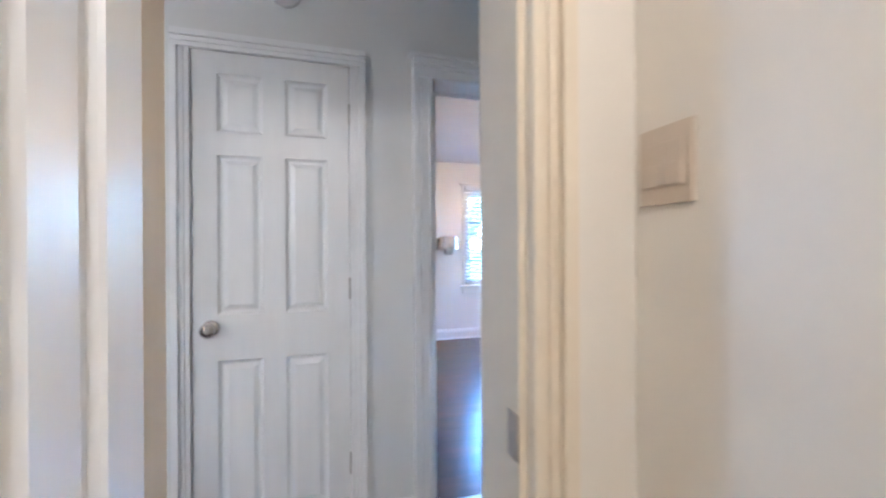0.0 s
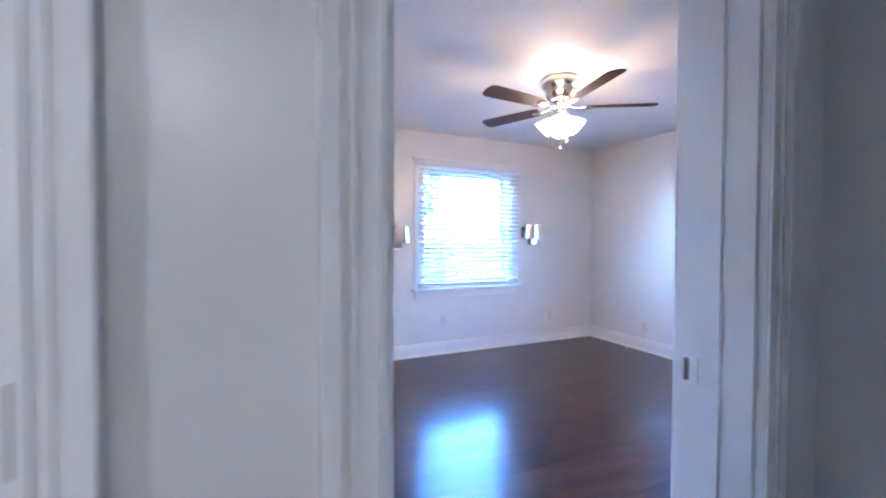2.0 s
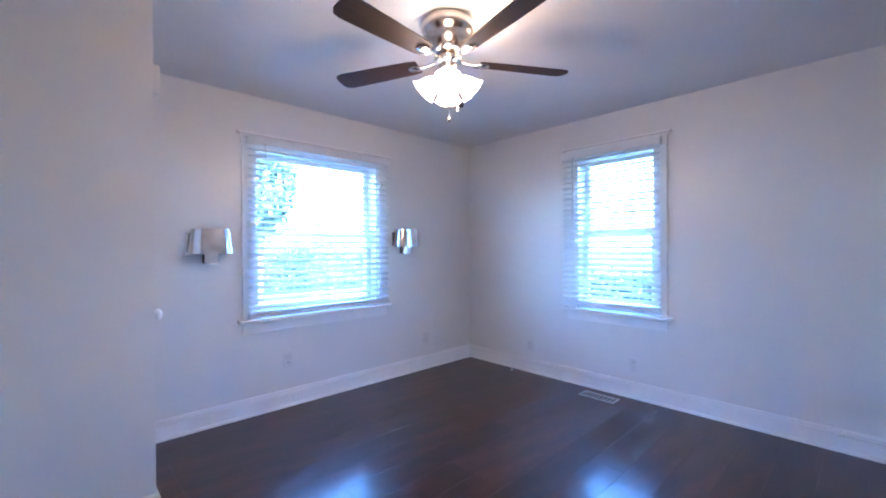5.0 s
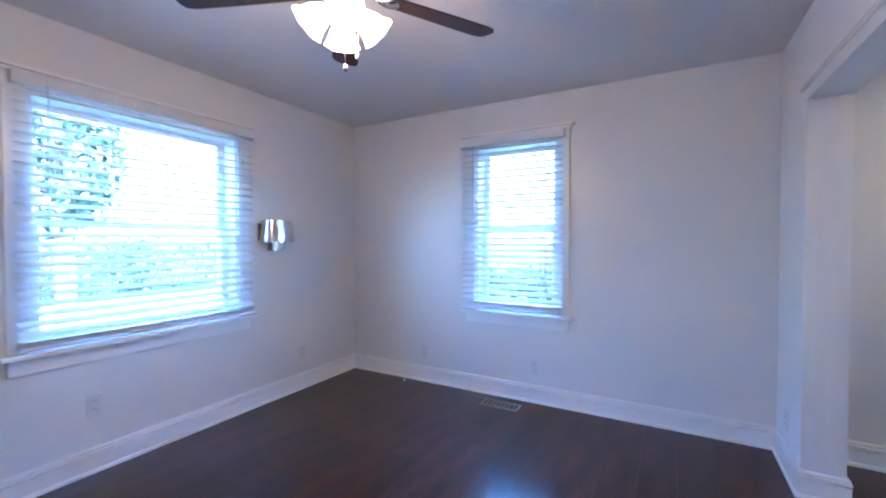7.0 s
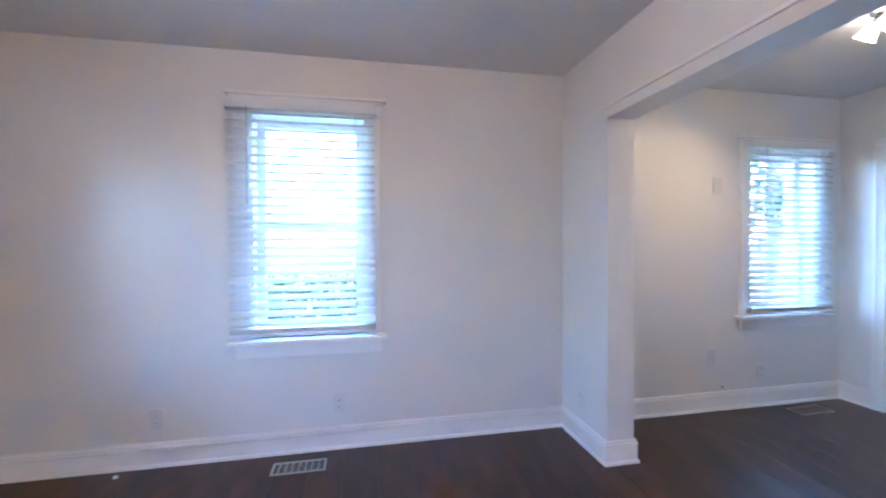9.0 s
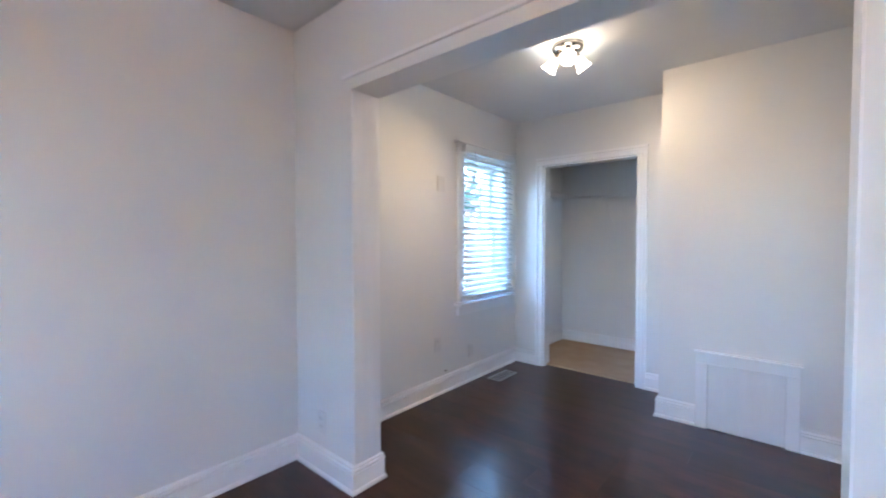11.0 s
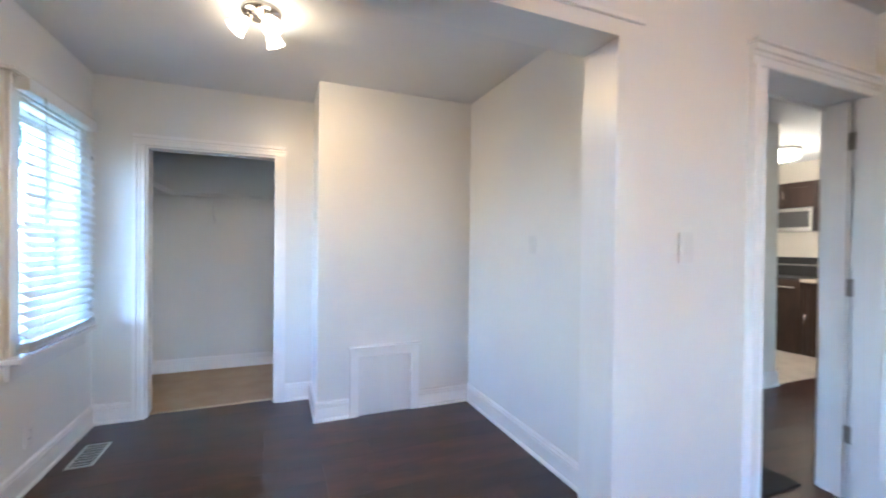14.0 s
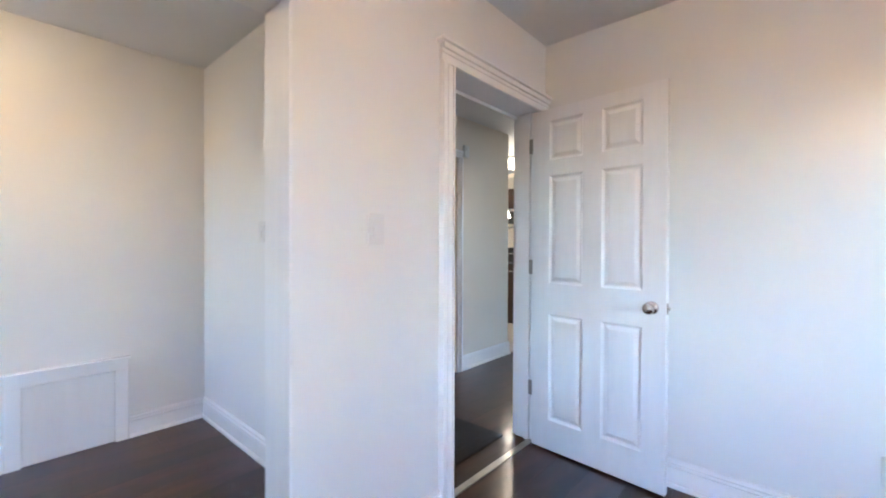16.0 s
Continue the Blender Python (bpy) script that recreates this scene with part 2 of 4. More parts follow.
wall("wall_north", "x", N, N + 0.26, AR + 0.12, E + 0.26, -0.1, H + 0.1, [W1], M_WALL, "cool white painted north wall with a large window")
wall("wall_living_north", "x", NL, NL + 0.26, -5.6, AR + 0.12, -0.1, H + 0.1, [WL], M_WALL, "cool white painted living room wall with a window")
wall("wall_east", "y", E, E + 0.26, -2.75, N, -0.1, H + 0.1, [W2, W3], M_WALL, "white painted outer wall with two narrow windows")
wall("wall_bedroom_south", "x", SH, S, AR, E, -0.1, H + 0.1, [(DW, DE, -0.2, DH), (OW, OE, -0.2, OH), (CW, CE, -0.2, CH)], M_WALL, "white painted partition with a doorway and a wide opening")
wall("wall_bedroom_west", "y", W - 0.12, W, S, N, -0.1, H + 0.1, [], M_WALL, "white painted west wall of the bedroom")
wall("wall_closet_front", "x", BXY, BXY + 0.1, W, BXX, -0.1, H + 0.1, [], M_WALL, "white painted face of the corner closet")
wall("wall_closet_side", "y", BXX - 0.1, BXX, BXY + 0.1, N, -0.1, H + 0.1, [], M_WALL, "white painted side of the corner closet")
wall("wall_alcove_west", "y", AW - 0.12, AW, -1.4, SH, -0.1, H + 0.1, [], M_WALL, "white painted west wall of the alcove")
wall("wall_alcove_south", "x", AS - 0.12, AS, BX - 0.3, E, -0.1, H + 0.1, [(CL[0], CL[1], -0.2, CL[2])], M_WALL, "white painted wall round the closet opening")
wall("chimney_breast", "x", AS, BUMP, AW, BX, -0.1, H + 0.1, [], M_WALL, "white painted projecting breast with an access hatch")
wall("wall_walk_in_west", "y", 1.55, 1.67, -2.75, AS - 0.12, -0.1, H + 0.1, [], M_WALL, "white painted wall inside the closet")
wall("wall_walk_in_south", "x", -2.07, -1.95, 1.67, E, -0.1, H + 0.1, [], M_WALL, "white painted back wall of the closet")
wall("wall_hall_south", "x", HSS, HS, -1.90, AW - 0.12, -0.1, H + 0.1, [(BJW, BJE, -0.2, 2.04)], M_WALLW, "off-white painted south wall of the hall")
wall("wall_bath_east", "y", BR, BR + 0.1, -2.2, HSS, -0.1, H + 0.1, [], M_WALLW, "warm cream painted bathroom wall")
wall("wall_bath_west", "y", -1.9, -1.8, -4.2, HSS, -0.1, H + 0.1, [], M_WALLW, "warm cream painted wall beside the kitchen")
wall("wall_bath_south", "x", -2.3, -2.2, -1.8, BR + 0.1, -0.1, H + 0.1, [], M_WALLW, "warm cream painted bathroom wall")
wall("wall_living_east", "y", AR, AR + 0.12, S, NL, -0.1, H + 0.1, [], M_WALL, "white painted wall of the living room")
wall("wall_living_west", "y", -5.72, -5.6, -4.3, NL + 0.26, -0.1, H + 0.1, [], M_WALL, "white painted far wall of the living room")
wall("wall_kitchen_south", "x", -4.3, -4.2, -5.6, -1.8, -0.1, H + 0.1, [], M_WALLW, "cream painted kitchen wall")
wall("wall_arch_west", "x", SH, S, -5.6, -3.1, -0.1, H + 0.1, [], M_WALL, "white painted wall beside the arch")
# the arch between hall and living room
bm = bmesh.new()
n = 14
pts = [(AR, H + 0.1), (AR, 1.86)] + [(AR - 0.38 * (1 - math.cos(a)), 1.86 + 0.22 * math.sin(a)) for a in [math.pi / 2 * i / n for i in range(1, n + 1)]]
left = [(-4.485 - x, z) for x, z in reversed(pts)]
loop = pts + left
fa = [bm.verts.new((x, SH, z)) for x, z in loop]
fb = [bm.verts.new((x, S, z)) for x, z in loop]
bm.faces.new(fa)
bm.faces.new(fb[::-1])
for i in range(len(loop)):
    j = (i + 1) % len(loop)
    bm.faces.new((fa[i], fa[j], fb[j], fb[i]))
part("arch", bm, M_WALL, label="white painted plaster arch to the living room", kind="structure")

bm = bmesh.new()
box(bm, -5.6, E, -4.3, NL, H, H + 0.08)
part("ceiling", bm, M_CEIL, label="flat pale grey painted ceiling", kind="structure")

# ---- trim ----
BASE = [(0, 0), (0.025, 0), (0.025, 0.010), (0.022, 0.019), (0.016, 0.022), (0.016, 0.099), (0.004, 0.1005), (0.004, 0.103), (0.018, 0.105), (0.019, 0.112), (0.017, 0.118), (0.008, 0.120), (0.008, 0.122), (0.014, 0.124), (0.013, 0.133), (0.005, 0.140), (0, 0.141)]


def base(line, side=1, label="glossy white stepped baseboard"):
    bm = bmesh.new()
    sweep(bm, BASE, line, side)
    part("baseboard", bm, M_TRIM, label=label, kind="structure")


CS = 0.085   # width of a door casing
base([(DE + CS, S), (OW, S), (OW, SH), (AW, SH), (AW, BUMP), (1.385, BUMP)])
base([(1.922, BUMP), (BX, BUMP), (BX, AS), (CL[0] - 0.075, AS)])
base([(CL[1] + 0.075, AS), (E, AS), (E, SH), (OE, SH), (OE, S), (E, S), (E, N), (BXX, N), (BXX, N - 0.09)])
base([(BXX, BXY + 0.09), (BXX, BXY), (W, BXY), (W, S)])
base([(BJW - 0.075, HS), (-1.90, HS), (-1.90, HSS)], -1)
base([(DW - CS, SH), (CE + 0.07, SH)])
base([(CW - 0.07, SH), (AR, SH), (AR, S), (AR, NL)])
base([(AR, NL), (-5.6, NL)])
base([(1.67, -1.95), (E, -1.95), (E, AS - 0.12)], 1)


def casing(name, m, w, h, cw=0.085, depth=0.018, crown=True, label="glossy white moulded door casing", paint=None):
    """Casing round an opening of width w and height h. Local x along the wall, y out of it."""
    th = thing(name, m, label, "door casing", kind="structure")
    for s in (-1, 1):
        bm = bmesh.new()
        x0, x1 = (-cw, 0) if s < 0 else (w, w + cw)
        box(bm, x0, x1, 0, depth, 0, h, 0.003)
        xo = x0 if s < 0 else x1
        for p, q, e in ((0, 0.024, 0.014), (0.036, 0.044, 0.007), (cw - 0.012, cw - 0.001, 0.007)):
            u, v = xo - s * p, xo - s * q
            box(bm, min(u, v), max(u, v), depth, depth + e, 0, h, 0.0012)
        part("side_casing", bm, paint or M_TRIM, th)
    bm = bmesh.new()
    box(bm, -cw, w + cw, 0, depth, h, h + cw, 0.003)
    for p, q, e in ((0.001, 0.012, 0.007), (cw - 0.044, cw - 0.036, 0.007), (cw - 0.024, cw, 0.014)):
        box(bm, -cw, w + cw, depth, depth + e, h + p, h + q, 0.0012)
    if crown:
        box(bm, -cw - 0.02, w + cw + 0.02, 0, depth + 0.030, h + cw, h + cw + 0.016, 0.003)
    part("head_casing", bm, paint or M_TRIM, th)
    return th


def jamb(name, x0, x1, y0, y1, h, label, paint=None):
    boxes(name, paint or M_TRIM, [(x0, x0 + 0.012, y0, y1, 0, h), (x1 - 0.012, x1, y0, y1, 0, h), (x0 + 0.012, x1 - 0.012, y0, y1, h - 0.012, h)], label=label, kind="structure")


casing("trim_door_bedroom", pose(DE, S, 0, 0, 0, 0) @ Matrix.Translation((-(DE - DW), 0, 0)), DE - DW, DH - 0.03)
casing("trim_door_hall", pose(DE, SH, 0, 0, 0, 180), DE - DW, DH - 0.03, cw=0.085)
jamb("door_jamb", DW, DE, SH, S, DH, "glossy white door jamb")
boxes("door_stop", M_TRIM, [(DW + 0.012, DW + 0.024, 1.52, 1.555, 0, DH - 0.012), (DE - 0.024, DE - 0.012, 1.52, 1.555, 0, DH - 0.012)], label="white door stop strip", kind="structure")
casing("trim_door_hall_closet", pose(CE, SH, 0, 0, 0, 180), CE - CW, CH, cw=0.065, depth=0.014, crown=False)
casing("trim_closet_opening", pose(CL[0], AS, 0), CL[1] - CL[0], CL[2], cw=0.075, crown=False, label="glossy white casing round the closet opening")
jamb("closet_jamb", CL[0], CL[1], AS - 0.12, AS, CL[2], "glossy white closet jamb")
casing("trim_bath_hall", pose(BJW, HS, 0), BJE - BJW, 2.04, cw=0.07, crown=False)
casing("trim_bath", pose(BJE, HSS, 0, 0, 0, 180), BJE - BJW, 2.04, cw=0.07, crown=False, label="cream painted bathroom door casing", paint=M_TRIMC)
jamb("bath_jamb", BJW, BJE, HSS, HS, 2.04, "cream painted bathroom door jamb", paint=M_TRIMC)
boxes("opening_lining", M_DOOR, [(OE - 0.006, OE + 0.001, SH + 0.002, S - 0.002, 0, OH - 0.002)], label="glossy white lining on the pier", kind="structure")
boxes("opening_lining", M_DOOR, [(OW - 0.001, OW + 0.006, SH + 0.002, S - 0.002, 0, OH - 0.002)], label="glossy white lining on the opening's west side", kind="structure")
boxes("trim_header", M_TRIM, [(OW - 0.11, OE + 0.06, S, S + 0.014, OH + 0.055, OH + 0.075)], bevel=0.003, label="thin white picture-rail strip over the wide opening", kind="structure")


# ---- doors ----
def door_leaf(bm, w, h, t):
    """Six-panel slab: x 0..w, y 0..t, z 0..h, moulded on both faces."""
    st, mid = 0.105 * w / 0.7, 0.10 * w / 0.7
    pw = (w - 2 * st - mid) / 2
    xs = [0, st, st + pw, st + pw + mid, w - st, w]
    zs = [0, 0.175, 0.80, 0.98, 1.61, 1.70, 1.93, h]
    for y, s in ((0, 1), (t, -1)):
        for i in range(5):
            for k in range(7):
                x0, x1, z0, z1 = xs[i], xs[i + 1], zs[k], zs[k + 1]
                if i in (1, 3) and k in (1, 3, 5):
                    rings = []
                    for inset, d in ((0, 0), (0.004, 0.005), (0.012, 0.0115), (0.020, 0.0115), (0.038, 0.003), (0.041, 0.003)):
                        rings.append([bm.verts.new((a, y + s * d, b)) for a, b in ((x0 + inset, z0 + inset), (x1 - inset, z0 + inset), (x1 - inset, z1 - inset), (x0 + inset, z1 - inset))])
                    for a, b in zip(rings, rings[1:]):
                        for q in range(4):
                            bm.faces.new((a[q], a[(q + 1) % 4], b[(q + 1) % 4], b[q]))
                    bm.faces.new(rings[-1])
                else:
                    bm.faces.new([bm.verts.new((a, y, b)) for a, b in ((x0, z0), (x1, z0), (x1, z1), (x0, z1))])
    for a, b in (((0, 0), (0, 1)), ((w, 0), (w, 1))):
        bm.faces.new([bm.verts.new((a[0], yy, zz)) for yy, zz in ((0, 0), (t, 0), (t, h), (0, h))])
    for z in (0, h):
        bm.faces.new([bm.verts.new((xx, yy, z)) for xx, yy in ((0, 0), (w, 0), (w, t), (0, t))])
    bmesh.ops.remove_doubles(bm, verts=bm.verts, dist=0.0005)


KNOB = [(0.0, 0.0), (0.032, 0.0), (0.032, 0.005), (0.026, 0.009), (0.012, 0.012), (0.011, 0.028), (0.020, 0.034), (0.027, 0.042), (0.028, 0.052), (0.022, 0.061), (0.010, 0.065), (0, 0.0655)]


def door(name, m, w, h, label, knob_z=0.93, hinge_y=0.0, knob_sides=(-1, 1), plate=0.010):
    """Hinged at x 0, knob near x w."""
    d = thing(name, m, label, "door", kind="structure")
    bm = bmesh.new()
    door_leaf(bm, w, h, 0.035)
    part("door_slab", bm, M_DOOR, d)
    for s in knob_sides:
        bm = bmesh.new()
        lathe(bm, KNOB, Matrix.Translation((w - 0.065, 0.035 if s > 0 else 0, knob_z)) @ pose(0, 0, 0, -90 * s))
        part("knob", bm, M_NICKEL, d, "brushed nickel door knob")
    bm = bmesh.new()
    box(bm, w, w + 0.0015, 0.006, 0.029, knob_z - 0.028, knob_z + 0.028)
    box(bm, w, w + 0.012, 0.012, 0.023, knob_z - 0.008, knob_z + 0.008, 0.002)
    part("latch", bm, M_NICKEL, d, "nickel latch plate")
    for z in (0.325, 1.07, 1.81):
        bm = bmesh.new()
        tube(bm, [(-0.004, hinge_y, z - 0.045), (-0.004, hinge_y, z + 0.045)], 0.006)
        box(bm, -plate, 0.002, hinge_y - 0.004, hinge_y + 0.003, z - 0.044, z + 0.044)
        part("hinge", bm, M_HINGE, d, "dull metal butt hinge")
    return d


door("door_1", pose(DW + 0.062, 1.600, 0.012, 0, 0, 86.5), 0.742, 2.0, "white six-panel bedroom door standing wide open", knob_z=0.90, hinge_y=0.035, plate=0.046)
door("door_2", pose(CE - 0.003, SH - 0.010, 0.012, 0, 0, 180) @ Matrix.Translation((0, -0.035, 0)), CE - CW - 0.006, CH - 0.016, "white six-panel hall closet door, closed", knob_sides=(1,), hinge_y=0.037)
door("door_3", pose(BJW + 0.005, HSS - 0.005, 0.012, 0, 0, -92), 0.49, 2.015, "white six-panel bathroom door standing open")
boxes("strike_plate", M_NICKEL, [(DE - 0.0145, DE - 0.012, 1.575, 1.61, 0.905, 0.97), (DE - 0.024, DE - 0.0145, 1.604, 1.612, 0.91, 0.965)], label="nickel strike plate on the bedroom door jamb", category="strike plate")
boxes("strike_plate", M_NICKEL, [(BJE - 0.0145, BJE - 0.012, 0.212, 0.245, 0.93, 1.0)], label="nickel strike plate on the cream bathroom jamb", category="strike plate")


# ---- windows ----
def window(name, m, w, z0, z1, depth, label):
    """Double-hung window. Local x along the wall, y into the wall, z up from the floor; the room face is y 0."""
    win = thing(name, m, label, "window", kind="structure")
    cw = 0.085
    bm = bmesh.new()
    for x0, x1 in ((-cw, 0), (w, w + cw)):
        box(bm, x0, x1, -0.020, 0, z0, z1, 0.003)
    box(bm, -cw, w + cw, -0.022, 0, z1, z1 + 0.085, 0.003)
    box(bm, -cw - 0.035, w + cw + 0.035, -0.055, 0, z1 + 0.085, z1 + 0.103, 0.003)
    box(bm, -cw - 0.015, w + cw + 0.015, -0.036, -0.022, z1 + 0.066, z1 + 0.085, 0.003)
    for x0, x1 in ((-cw - 0.004, -cw + 0.02), (w + cw - 0.02, w + cw + 0.004)):
        box(bm, x0, x1, -0.026, 0, z1 - 0.01, z1 + 0.09, 0.002)
    part("window_casing", bm, M_TRIM, win)
    bm = bmesh.new()
    box(bm, -cw - 0.035, w + cw + 0.035, -0.075, 0.05, z0 - 0.026, z0, 0.005)
    part("window_sill", bm, M_TRIM, win, "white window stool with horns")
    bm = bmesh.new()
    box(bm, -cw, w + cw, -0.022, 0, z0 - 0.112, z0 - 0.026, 0.003)
    part("apron", bm, M_TRIM, win)
    bm = bmesh.new()
    for x0, x1 in ((0, 0.02), (w - 0.02, w)):
        box(bm, x0, x1, 0, depth, z0, z1)
    box(bm, 0.02, w - 0.02, 0, depth, z1 - 0.02, z1)
    box(bm, 0.02, w - 0.02, 0.05, depth + 0.03, z0 - 0.03, z0 + 0.02)
    part("window_frame", bm, M_TRIM, win)
    zm = (z0 + z1) / 2
    for nm, a, b, y in (("lower_sash", z0 + 0.02, zm + 0.014, 0.085), ("upper_sash", zm - 0.014, z1 - 0.02, 0.125)):
        bm = bmesh.new()
        s = 0.05
        box(bm, 0.02, 0.02 + s, y, y + 0.035, a, b, 0.003)
        box(bm, w - 0.02 - s, w - 0.02, y, y + 0.035, a, b, 0.003)
        box(bm, 0.02 + s, w - 0.02 - s, y, y + 0.035, a, a + (s if nm == "lower_sash" else 0.028), 0.003)
        box(bm, 0.02 + s, w - 0.02 - s, y, y + 0.035, b - (0.04 if nm == "upper_sash" else 0.028), b, 0.003)
        sash = part(nm, bm, M_TRIM, win)
        bm = bmesh.new()
        box(bm, 0.02 + s, w - 0.02 - s, y + 0.015, y + 0.019, a + (s if nm == "lower_sash" else 0.028), b - (0.04 if nm == "upper_sash" else 0.028))
        pane = part("pane", bm, glass, sash, "clear glass pane")
        pane.visible_shadow = False
    return win


def blind(m, w, z0, z1, label, tilt=31, name="window_blind"):
    """Horizontal slats from z1 down to z0. Local x 0..w, y out of the wall is negative."""
    b = thing(name, m, label, "window blind", group="white slatted window blinds")
    bm = bmesh.new()
    box(bm, -0.01, w + 0.01, -0.085, -0.030, z1 - 0.062, z1, 0.003)
    part("headrail", bm, M_BLIND, b)
    bm = bmesh.new()
    box(bm, 0, w, -0.082, -0.032, z0, z0 + 0.022, 0.005)
    part("bottom_rail", bm, M_BLIND, b)
    me = None
    gap = 0.0495
    for i in range(5):
        bm = bmesh.new()
        box(bm, 0.001 * i, w - 0.0007 * (i % 3), -0.082 - 0.001 * (i % 2), -0.032, z0 + 0.0235 + 0.0055 * i, z0 + 0.0265 + 0.0055 * i, 0.001)
        part("slat", bm, M_BLIND, b)
    z = z0 + 0.050 + gap * 0.6
    c, s = math.cos(radians(tilt)), math.sin(radians(tilt))
    while z < z1 - 0.075:
        if me is None:
            bm = bmesh.new()
            ys = (-0.025, -0.009, 0.009, 0.025)
            hs = (0.0, 0.002, 0.002, 0.0)
            vs = [[bm.verts.new((x, y * c - hh * s, y * s + hh * c + q)) for y, hh in zip(ys, hs)] for x in (0, w) for q in (0, 0.0028)]
            for a, d in ((vs[0], vs[2]), (vs[1], vs[3])):
                for i in range(3):
                    bm.faces.new((a[i], a[i + 1], d[i + 1], d[i]))
            for i in (0, 3):
                bm.faces.new((vs[0][i], vs[1][i], vs[3][i], vs[2][i]))
            for a, d in ((vs[0], vs[1]), (vs[2], vs[3])):
                for i in range(3):
                    bm.faces.new((a[i], a[i + 1], d[i + 1], d[i]))
            slat = part("slat", bm, M_BLIND, b)
            me = slat.data
        else:
            slat = new("slat", me)
            slat.parent = b
        slat.location = (0, -0.057, z)
        z += gap
    for x in (0.12, w - 0.12) if w < 0.9 else (0.14, w / 2, w - 0.14):
        bm = bmesh.new()
        for y in (-0.084, -0.031):
            tube(bm, [(x, y, z0 + 0.01), (x, y, z1 - 0.04)], 0.0011, 5)
        part("ladder_cord", bm, M_BLIND, b)
    for x, l in ((w - 0.10, 0.24), (w - 0.115, 0.86 * (z1 - z0))):
        bm = bmesh.new()
        tube(bm, [(x, -0.09, z1 - 0.04), (x, -0.092, z1 - l)], 0.0014, 5)
        cord = part("pull_cord", bm, M_BLIND, b)
        bm = bmesh.new()
        lathe(bm, [(0, -0.028), (0.006, -0.026), (0.0075, -0.014), (0.004, 0), (0, 0.001)], Matrix.Translation((x, -0.092, z1 - l)), 12)
        part("tassel", bm, M_WAND, cord, "grey plastic cord tassel")
    bm = bmesh.new()
    tube(bm, [(0.115, -0.088, z1 - 0.055), (0.115, -0.094, z1 - 0.075), (0.116, -0.096, z1 - 0.62)], 0.0028, 6)
    part("tilt_wand", bm, M_WAND, b, "grey plastic tilt wand")
    return b


IN_N = lambda x: pose(x, N, 0)
IN_E = lambda y: pose(E, y, 0, 0, 0, -90)
window("window_1", IN_N(W1[0]), W1[1] - W1[0], W1[2], W1[3], 0.2, "large white double-hung bedroom window")
window("window_2", IN_E(W2[1]), W2[1] - W2[0], W2[2], W2[3], 0.2, "narrow white double-hung bedroom window")
window("window_3", IN_E(W3[1]), W3[1] - W3[0], W3[2], W3[3], 0.2, "narrow white double-hung alcove window")
window("window_4", pose(WL[0], NL, 0), WL[1] - WL[0], WL[2], WL[3], 0.2, "wide white living room window")
blind(IN_N(1.135), 1.27, 0.750, 2.115, "white wide-slat blind hung across the large window", tilt=26)
blind(IN_E(3.770), 0.845, 0.74, 2.14, "white wide-slat blind on the narrow bedroom window")
blind(IN_E(0.12), 0.775, 0.73, 2.06, "white wide-slat blind on the alcove window", tilt=36)
blind(pose(-4.18, NL, 0), 1.62, 0.77, 2.10, "white wide-slat blind on the living room window")


# ---- lamps and fan ----
def fluted_shade(bm, m, r=0.055, h=0.085):
    seg = 28
    rings = []
    for k, (rr, z) in enumerate(((0.35, 0), (0.55, -0.15), (0.8, -0.45), (0.95, -0.75), (1.12, -0.95), (1.2, -1.0))):
        ring = []
        for i in range(seg):
            a = 2 * math.pi * i / seg
            q = r * rr * (1 + 0.05 * (k / 5) * math.cos(7 * a))
            ring.append(bm.verts.new(m @ Vector((q * math.cos(a), q * math.sin(a), z * h))))
        rings.append(ring)
    for a, b in zip(rings, rings[1:]):
        for i in range(seg):
            f = bm.faces.new((a[i], a[(i + 1) % seg], b[(i + 1) % seg], b[i]))
            f.smooth = True


FX, FY = 1.575, 3.28
fan = thing("ceiling_fan", pose(FX, FY, H - 0.03), "five-blade walnut and brushed nickel ceiling fan with lit glass shades", "ceiling fan")
bm = bmesh.new()
lathe(bm, [(0.0, 0.03), (0.118, 0.03), (0.132, 0.015), (0.137, -0.004), (0.136, -0.022), (0.128, -0.038), (0.116, -0.048), (0.112, -0.056), (0.110, -0.075), (0.102, -0.10), (0.088, -0.125), (0.070, -0.14), (0.05, -0.146), (0, -0.146)])
part("canopy", bm, M_NICKEL, fan)
bm = bmesh.new()
lathe(bm, [(0, -0.14), (0.048, -0.14), (0.05, -0.152), (0.068, -0.158), (0.072, -0.17), (0.068, -0.182), (0.05, -0.19), (0.046, -0.20), (0.043, -0.235), (0.062, -0.245), (0.06, -0.262), (0.03, -0.285), (0, -0.29)])
part("motor", bm, M_NICKEL, fan)
